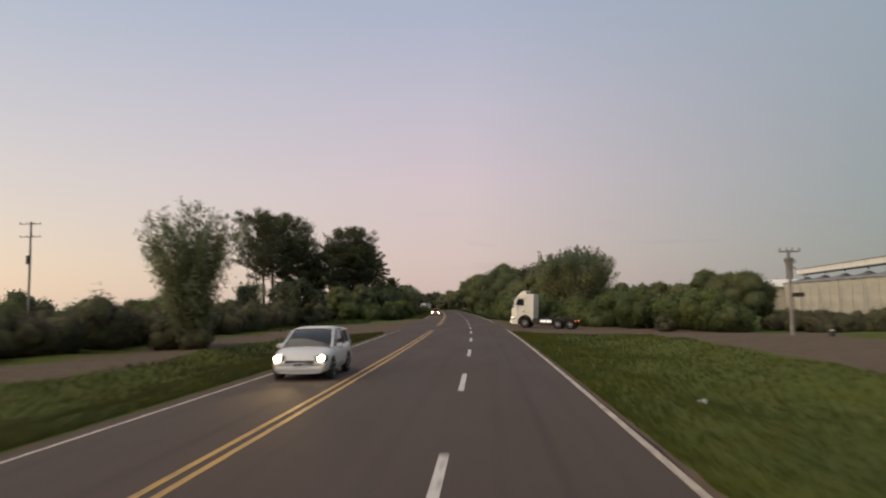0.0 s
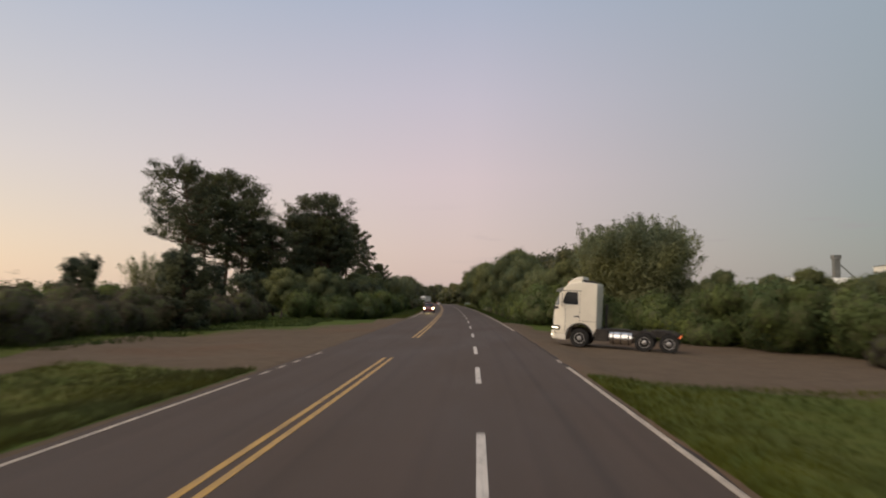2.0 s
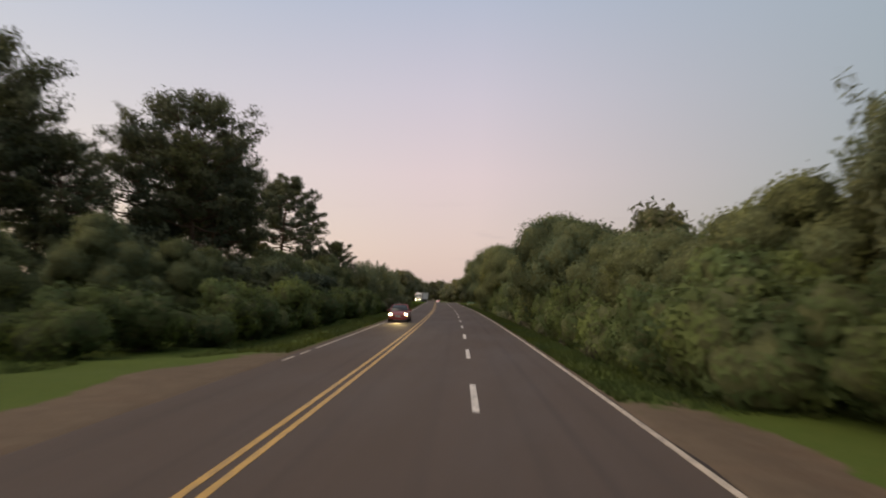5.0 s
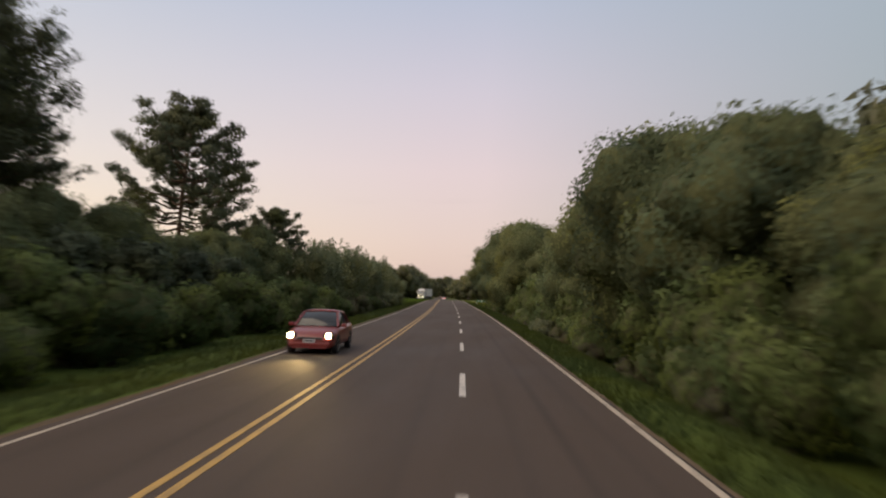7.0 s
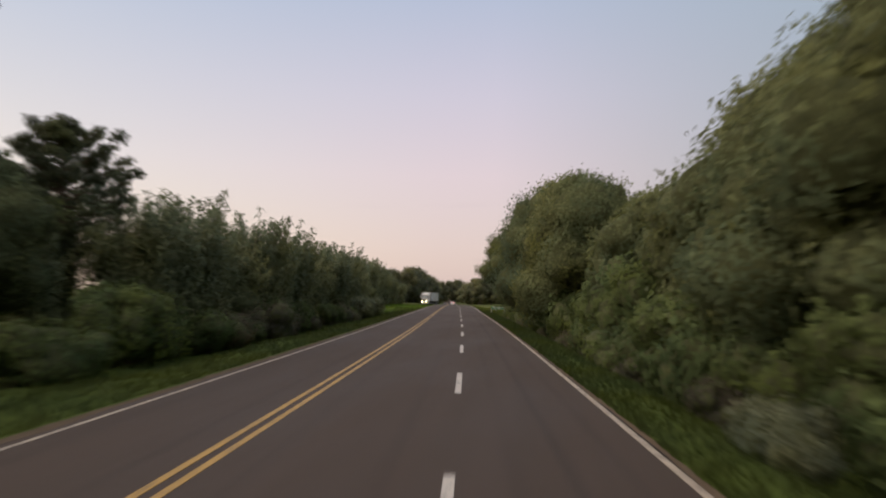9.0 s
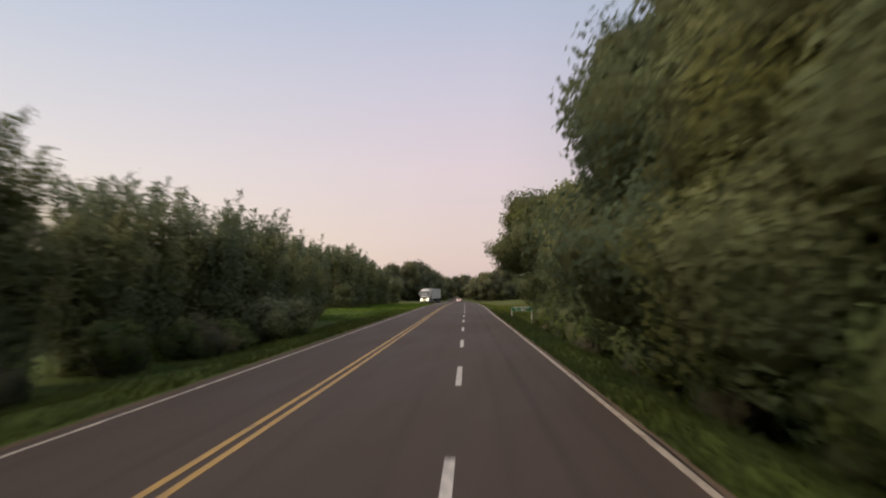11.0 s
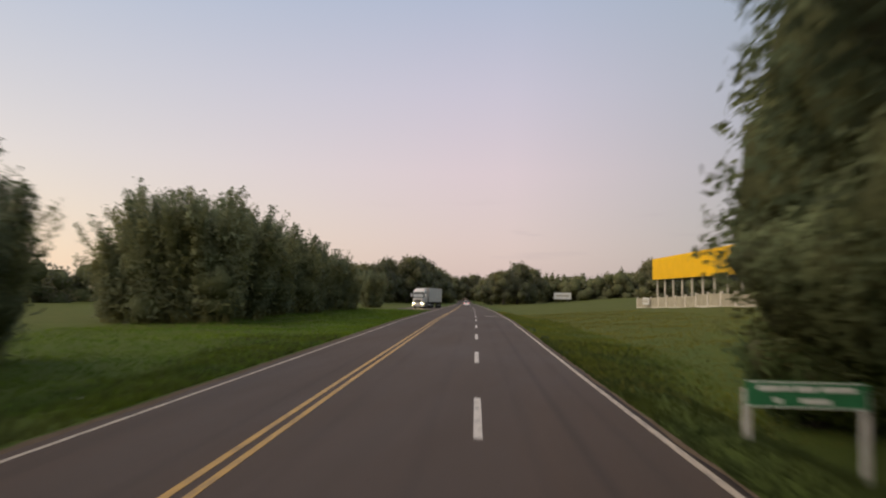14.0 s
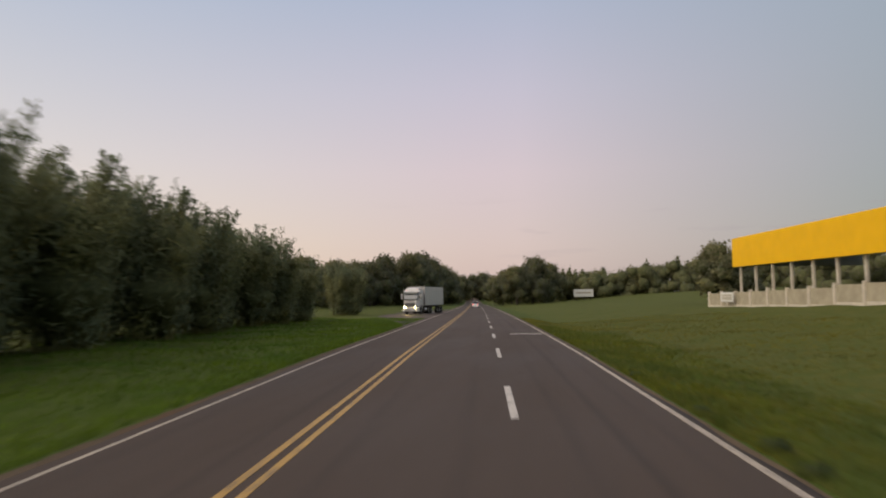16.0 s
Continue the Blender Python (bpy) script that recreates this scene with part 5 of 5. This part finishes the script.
def semi_trailer(m):
    root = new("box_trailer")
    part("cargo_box", box(bmesh.new(), (0, -5.6, 2.62), (2.5, 9.0, 2.75), 0.04), TRAILER_WHITE, root)
    part("front_frame", box(bmesh.new(), (0, -1.09, 2.62), (2.54, 0.05, 2.79), 0.02), STEEL, root)
    for k in range(7):
        for sx in (-1, 1):
            part("side_rib", box(bmesh.new(), (sx * 1.262, -1.8 - k * 1.2, 2.62), (0.03, 0.08, 2.7), 0.005), STEEL, root)
    part("trailer_frame", box(bmesh.new(), (0, -6.0, 1.12), (1.1, 8.0, 0.25), 0.02), CHASSIS, root)
    for y in (-7.0, -8.2, -9.4):
        for sx in (-1, 1):
            add_wheel(root, sx * 1.05, y, 0.50, 0.32, sx, True)
    root.matrix_world = m
    tagged(root, "white box semi-trailer with vertical side ribs", "trailer")


semi_trailer(TRUCK_M @ pose(0, -0.6, 0))


# --- roadside things
def road_sign():
    root = new("road_sign")
    a, b = at(276.9, 4.55), at(276.9, 6.42)
    face = part("sign_board", box(bmesh.new(), ((a.x + b.x) / 2, 276.9, 0.72), (1.92, 0.03, 0.45), 0.008), SIGN_GREEN, root, "green sign face with pale unreadable text")
    fr = bmesh.new()
    for z in (0.925, 0.515):
        box(fr, ((a.x + b.x) / 2, 276.882, z), (1.88, 0.008, 0.02))
    part("sign_border", fr, SIGN_WHITE, face)
    x0 = a.x + 0.12
    for z, runs in ((0.82, ((0.04, 0.36), (0.44, 0.14), (0.64, 0.32), (1.04, 0.53))), (0.62, ((0.30, 0.12), (0.72, 0.47)))):
        for p, l in runs:
            part("text_bar", box(bmesh.new(), (x0 + p + l / 2, 276.882, z), (l, 0.008, 0.09)), SIGN_WHITE, face)
    for p in (a, b):
        part("sign_post", box(bmesh.new(), (p.x, 276.95, (p.z - 0.3 + 0.8) / 2), (0.13, 0.09, 1.1 - p.z), 0.01), POST_WHITE, root, "whitewashed post")
    tagged(root, "low green direction sign on two whitewashed posts", "road sign")


road_sign()


def utility_pole(s, o, h, arms, label, r=0.14, box_on=False):
    root = new("utility_pole")
    p = at(s, o)
    part("pole", rod(bmesh.new(), (p.x, p.y, p.z - 0.5), (p.x, p.y, p.z + h), r, r * 0.62, 12), POLE_WOOD, root)
    for z, w in arms:
        arm = part("crossarm", box(bmesh.new(), (p.x, p.y - 0.12, p.z + z), (w, 0.08, 0.09), 0.01), POLE_WOOD, root)
        for k in np.linspace(-0.46, 0.46, 4):
            part("insulator", rod(bmesh.new(), (p.x + k * w, p.y - 0.12, p.z + z + 0.05), (p.x + k * w, p.y - 0.12, p.z + z + 0.24), 0.05, 0.03, 8), INSULATOR, arm)
    if box_on:
        part("switch_box", box(bmesh.new(), (p.x + 0.42, p.y - 0.1, p.z + 2.45), (0.6, 0.3, 0.26), 0.03), CHASSIS, root)
        part("box_bracket", rod(bmesh.new(), (p.x, p.y - 0.1, p.z + 2.4), (p.x + 0.7, p.y - 0.1, p.z + 2.4), 0.03), CHASSIS, root)
    else:
        part("transformer", rod(bmesh.new(), (p.x, p.y - 0.3, p.z + h * 0.60), (p.x, p.y - 0.3, p.z + h * 0.68), 0.22, seg=14), CHASSIS, root)
    tagged(root, label, "utility pole")


utility_pole(95.6, -50.5, 12.4, ((12.1, 2.6), (10.6, 2.6)), "tall weathered utility pole with two crossarms", 0.16)
utility_pole(63.0, 19.6, 5.2, ((5.1, 1.25), (4.4, 0.6)), "short pale pole with a crossarm beside the gravel track", 0.13, True)


def drum(s, o):
    root = new("waste_drum")
    p = at(s, o)
    part("drum_body", lathe(bmesh.new(), [(0.27, 0), (0.28, 0.02), (0.27, 0.25), (0.285, 0.27), (0.27, 0.29), (0.27, 0.55), (0.28, 0.57), (0.05, 0.57)], (0, 0, 0), 18), BLACK_TRIM, root)
    part("lid", lathe(bmesh.new(), [(0.22, 0.575), (0.24, 0.60), (0.1, 0.68), (0.02, 0.70)], (0, 0, 0), 16), SIGN_WHITE, root)
    root.matrix_world = pose(p.x, p.y, p.z - 0.02, 0, -90, 0) @ Matrix.Diagonal((0.62, 0.62, 0.62, 1))
    tagged(root, "dark drum with a pale lid by the gravel track", "drum")


drum(63.0, 21.9)


def billboard():
    root = new("billboard")
    x, y = -1.2, 584.0
    g = float(ground_z(584.0, x - float(road_x(584.0))))
    part("panel", box(bmesh.new(), (x, y, 1.85), (7.8, 0.25, 3.0), 0.03), SIGN_WHITE, root, "blank white billboard face")
    for k in (-2.8, 0, 2.8):
        part("leg", rod(bmesh.new(), (x + k, y + 0.2, g - 0.3), (x + k, y + 0.2, 3.2), 0.12), CHASSIS, root)
    part("face_bar", box(bmesh.new(), (x, y - 0.14, 1.9), (6.0, 0.03, 0.5)), PANEL, root)
    tagged(root, "white billboard standing in the field", "billboard")


billboard()


def litter(s, o, turn):
    """A scrap of white packaging, crumpled."""
    p = at(s, o)
    bm = bmesh.new()
    bmesh.ops.create_grid(bm, x_segments=5, y_segments=3, size=0.5)
    for v in bm.verts:
        v.co = Vector((v.co.x * 0.42, v.co.y * 0.20, 0.05 + 0.03 * math.sin(v.co.x * 17 + s) + 0.025 * math.sin(v.co.y * 23)))
    bmesh.ops.solidify(bm, geom=list(bm.faces), thickness=0.006)
    root = new("litter")
    part("wrapper", bm, SIGN_WHITE, root)
    root.matrix_world = pose(p.x, p.y, p.z, 0, 0, turn)
    tagged(root, "crumpled scrap of white packaging on the grass", "litter")


litter(279.5, -9.1, 25)
litter(36.0, 5.7, 70)


# --- yellow-fronted shed and its fence
SHED_A, SHED_B = Vector((7.6, 393.8, 0)), Vector((13.4, 334.0, 0))
SHED_D = (SHED_B - SHED_A).normalized()
SHED_N = Vector((-SHED_D.y, SHED_D.x, 0))


def shed():
    root = new("open_shed")
    rz = math.atan2(SHED_D.y, SHED_D.x)
    n = SHED_N if SHED_N.x > 0 else -SHED_N
    long = 74.0

    def spot(l, d, z):
        p = SHED_A + SHED_D * l + n * d
        return (p.x, p.y, z)

    part("fascia", box(bmesh.new(), spot(long / 2, 0, 7.12), (long, 0.30, 3.70), 0.03, rz), YELLOW_SHEET, root, "bright yellow sheet-metal fascia")
    part("end_fascia", box(bmesh.new(), spot(0.15, 8.2, 7.12), (0.30, 16.0, 3.6), 0.03, rz), SILO_ROOF, root)
    part("roof", box(bmesh.new(), spot(long / 2, 8.2, 8.25), (long - 0.4, 16.0, 0.16), 0.02, rz, 0.0), ROOF, root)
    part("eaves_beam", box(bmesh.new(), spot(long / 2, 0.35, 5.38), (long, 0.28, 0.24), 0.02, rz), CONCRETE, root)
    for i in range(16):
        l = 1.5 + 4.78 * i
        for d in (0.35, 16.0):
            p = spot(l, d, 0)
            g = float(ground_z(p[1], p[0] - float(road_x(p[1]))))
            top = 5.27 if d < 1 else 8.15
            part("column", box(bmesh.new(), (p[0], p[1], (g - 0.3 + top) / 2), (0.27, 0.27, top - g + 0.3), 0.02, rz), CONCRETE, root)
    for k in range(8):
        part("hanging_lamp", lathe(bmesh.new(), [(0.04, 0.3), (0.25, 0.1), (0.3, 0.0), (0.02, 0.0)], spot(8 + k * 8.5, 7.5, 6.9), 12), STEEL, root)
    tagged(root, "open shed with a bright yellow fascia on pale columns", "shed")


def fence():
    root = new("panel_fence")
    n = SHED_N if SHED_N.x > 0 else -SHED_N
    rz = math.atan2(SHED_D.y, SHED_D.x)
    a = SHED_A + SHED_D * -4.9 - n * 1.6
    for i in range(17):
        p = a + SHED_D * (4.78 * i)
        g = float(ground_z(p.y, p.x - float(road_x(p.y))))
        part("fence_pillar", box(bmesh.new(), (p.x, p.y, g + 0.95), (0.34, 0.34, 2.2), 0.03, rz), CONCRETE, root)
        if i < 16:
            q = p + SHED_D * 2.39
            gq = float(ground_z(q.y, q.x - float(road_x(q.y))))
            part("fence_panel", box(bmesh.new(), (q.x, q.y, gq + 1.00), (4.42, 0.08, 1.56), 0.01, rz), PANEL, root)
            part("plinth", box(bmesh.new(), (q.x, q.y, gq + 0.08), (4.42, 0.22, 0.30), 0.02, rz), CONCRETE, root)
    tagged(root, "low beige panel fence between pale pillars", "fence")
    b = new("banner")
    p = a + SHED_D * 8.0 - n * 0.5
    g = float(ground_z(p.y, p.x - float(road_x(p.y))))
    part("banner_face", box(bmesh.new(), (p.x, p.y, g + 1.35), (4.4, 0.05, 1.2), 0.01, rz), SIGN_WHITE, b)
    for z in (1.58, 1.34, 1.12):
        part("text_bar", box(bmesh.new(), (p.x - n.x * 0.03, p.y - n.y * 0.03, g + z), (3.4, 0.012, 0.14), 0, rz), PANEL, b)
    part("banner_leg", box(bmesh.new(), (p.x, p.y, g + 0.4), (0.3, 0.06, 1.0), 0.01, rz), CONCRETE, b)
    tagged(b, "small white banner with unreadable lines before the fence", "banner")


shed()
fence()


# --- grain store beyond the gravel track
def grain_store():
    root = new("grain_silo")
    part("silo_wall", lathe(bmesh.new(), [(4.4, -0.3), (4.4, 9.0), (4.45, 9.05), (4.4, 9.1)], (0, 0, 0), 40), SILO, root)
    part("silo_roof", lathe(bmesh.new(), [(4.6, 9.05), (4.6, 9.2), (0.8, 10.6), (0.5, 10.9), (0.05, 10.9)], (0, 0, 0), 40), SILO_ROOF, root)
    ribs = bmesh.new()
    for k in range(9):
        lathe(ribs, [(4.41, 0.8 + k), (4.45, 0.84 + k), (4.41, 0.88 + k)], (0, 0, 0), 40)
    part("wall_ring", ribs, SILO, root)
    for k in range(12):
        a = 2 * math.pi * k / 12
        part("wall_stiffener", rod(bmesh.new(), (0, 4.45 * math.cos(a), 4.45 * math.sin(a)), (9.0, 4.45 * math.cos(a), 4.45 * math.sin(a)), 0.05, seg=5), SILO, root)
    part("roof_vent", rod(bmesh.new(), (10.8, 0, 0), (11.1, 0, 0), 0.4, seg=12), SILO_ROOF, root)
    tagged(root, "pale sheet-metal grain silo with a grey cone roof", "silo", "row of grain silos")
    first, step = Vector((86.5, 214.0, 0)), Vector((-1.2, -12.55, 0))
    for k in range(8):
        p = first + step * k
        g = float(ground_z(p.y, p.x - float(road_x(p.y))))
        copy_thing(root, pose(p.x, p.y, g, 0, -90, 0) @ Matrix.Diagonal((0.86, 1.34, 1.34, 1)))
    drop_proto(root)
    gal = new("conveyor_gallery")
    p0, p1 = first - step * 0.35 + Vector((0, 0, 10.0)), first + step * 7.5 + Vector((0, 0, 10.5))
    part("gallery_box", prism_between(p0, p1, 2.6, 1.25), WHITE_SHEET, gal)
    part("gallery_floor", prism_between(p0 + Vector((0, 0, -0.75)), p1 + Vector((0, 0, -0.75)), 2.9, 0.2), SILO_ROOF, gal)
    part("gallery_roof", prism_between(p0 + Vector((0, 0, 0.68)), p1 + Vector((0, 0, 0.68)), 2.9, 0.1), SILO_ROOF, gal)
    for k in range(8):
        q = first + step * k
        part("gallery_leg", rod(bmesh.new(), (q.x, q.y, 8.9), (q.x, q.y, 9.4), 0.16), CHASSIS, gal)
    tagged(gal, "long white conveyor gallery above the silos", "conveyor")
    tow = new("elevator_tower")
    q = Vector((131, 332, 0))
    part("tower_shaft", box(bmesh.new(), (q.x, q.y, 9.6), (2.2, 2.2, 20.4), 0.05), SILO_ROOF, tow)
    part("tower_head", box(bmesh.new(), (q.x, q.y, 20.0), (2.9, 2.9, 1.6), 0.1), SILO_ROOF, tow)
    part("tower_chute", rod(bmesh.new(), (q.x, q.y, 18.5), (q.x + 7, q.y - 2, 11), 0.25), SILO_ROOF, tow)
    tagged(tow, "dark grain elevator tower", "tower")
    low = new("low_warehouse")
    w = Vector((78.0, 222.0, 0))
    part("warehouse_wall", box(bmesh.new(), (w.x, w.y, 3.0), (20, 12, 6.5), 0.05), SILO, low)
    part("warehouse_roof", prism(bmesh.new(), [(w.y - 6.6, 6.0), (w.y, 8.2), (w.y + 6.6, 6.0), (w.y, 7.9)], w.x - 10.5, w.x + 10.5), WHITE_SHEET, low)
    tagged(low, "low pale warehouse behind the trees", "warehouse")


def prism_between(a, b, w, h):
    bm = bmesh.new()
    d = (b - a)
    m = Matrix.Translation((a + b) / 2) @ d.to_track_quat("Y", "Z").to_matrix().to_4x4() @ Matrix.Diagonal((w, d.length, h, 1))
    bmesh.ops.create_cube(bm, size=1, matrix=m)
    return bm


grain_store()


# --- grass blades on the verges
def verge_grass():
    r = np.random.default_rng(99)

    def tufts(name, count, s0, s1, o0, o1, h, label, keep=None, mat=None):
        s, o = r.uniform(s0, s1, count), o0 + (o1 - o0) * r.random(count) ** 1.6
        if keep is not None:
            k = keep(s, o)
            s, o = s[k], o[k]
        n = len(s)
        base = np.stack([road_x(s) + o, s, ground_z(s, o) - 0.01], 1)
        a = r.uniform(0, 2 * np.pi, n)
        hh = h * r.uniform(0.5, 1.5, n)
        side_v = np.stack([np.cos(a), np.sin(a), 0 * a], 1) * (0.02 + 0.05 * hh)[:, None]
        lean = np.stack([r.normal(0, 0.35, n) * hh, r.normal(0, 0.35, n) * hh, hh], 1)
        v = np.stack([base - side_v, base + side_v, base + lean], 1).reshape(-1, 3)
        ob = mesh_object(name, v, np.arange(n * 3).reshape(n, 3), mat or GRASS)
        tagged(ob, label, "grass", kind="stuff")

    tufts("left_verge_grass", 26000, 10, 75, -7.0, -13.5, 0.16, "rough olive grass on the verge", None, GRASS_BROWN)
    tufts("left_bank_grass", 30000, 132, 300, -7.0, -11.5, 0.17, "rough dark green grass on the verge", None, GRASS_BANK)
    tufts("left_field_grass", 60000, 276, 376, -7.0, -23, 0.13, "rough green grass on the verge")
    tufts("right_verge_grass", 31000, 10, 75, 3.32, 12.5, 0.13, "mown olive-green grass on the verge", None, GRASS_OLIVE)
    tufts("right_bank_grass", 39000, 122, 300, 3.32, 7.5, 0.16, "rough dark green grass on the bank", None, GRASS_BANK)
    tufts("right_field_grass", 42000, 282, 372, 3.4, 22, 0.11, "yellowing field grass", None, GRASS_DRY)
    tufts("right_edge_grass", 17000, 284, 350, 3.4, 8.5, 0.15, "longer green grass beside the road", None, GRASS_EDGE)
    tufts("track_grass", 9000, 80, 128, -13, -22, 0.2, "rough grass beside the gravel", lambda s, o: o < -16.5 + np.maximum(0, s - 96) * 0.25, GRASS_BANK)


GRASS = leaf_material("grass_blades", (0.090, 0.150, 0.018), (0.124, 0.186, 0.026), 0.4)
GRASS_OLIVE = leaf_material("olive_grass_blades", (0.072, 0.082, 0.019), (0.102, 0.108, 0.026), 0.4)
GRASS_EDGE = leaf_material("edge_grass_blades", (0.088, 0.112, 0.020), (0.128, 0.150, 0.028), 0.4)
GRASS_BROWN = leaf_material("brown_grass_blades", (0.050, 0.050, 0.018), (0.074, 0.076, 0.024), 0.4)
GRASS_BANK = leaf_material("bank_grass_blades", (0.050, 0.068, 0.020), (0.080, 0.096, 0.028), 0.4)
GRASS_DRY = leaf_material("dry_grass_blades", (0.130, 0.128, 0.026), (0.175, 0.163, 0.038), 0.4)
verge_grass()
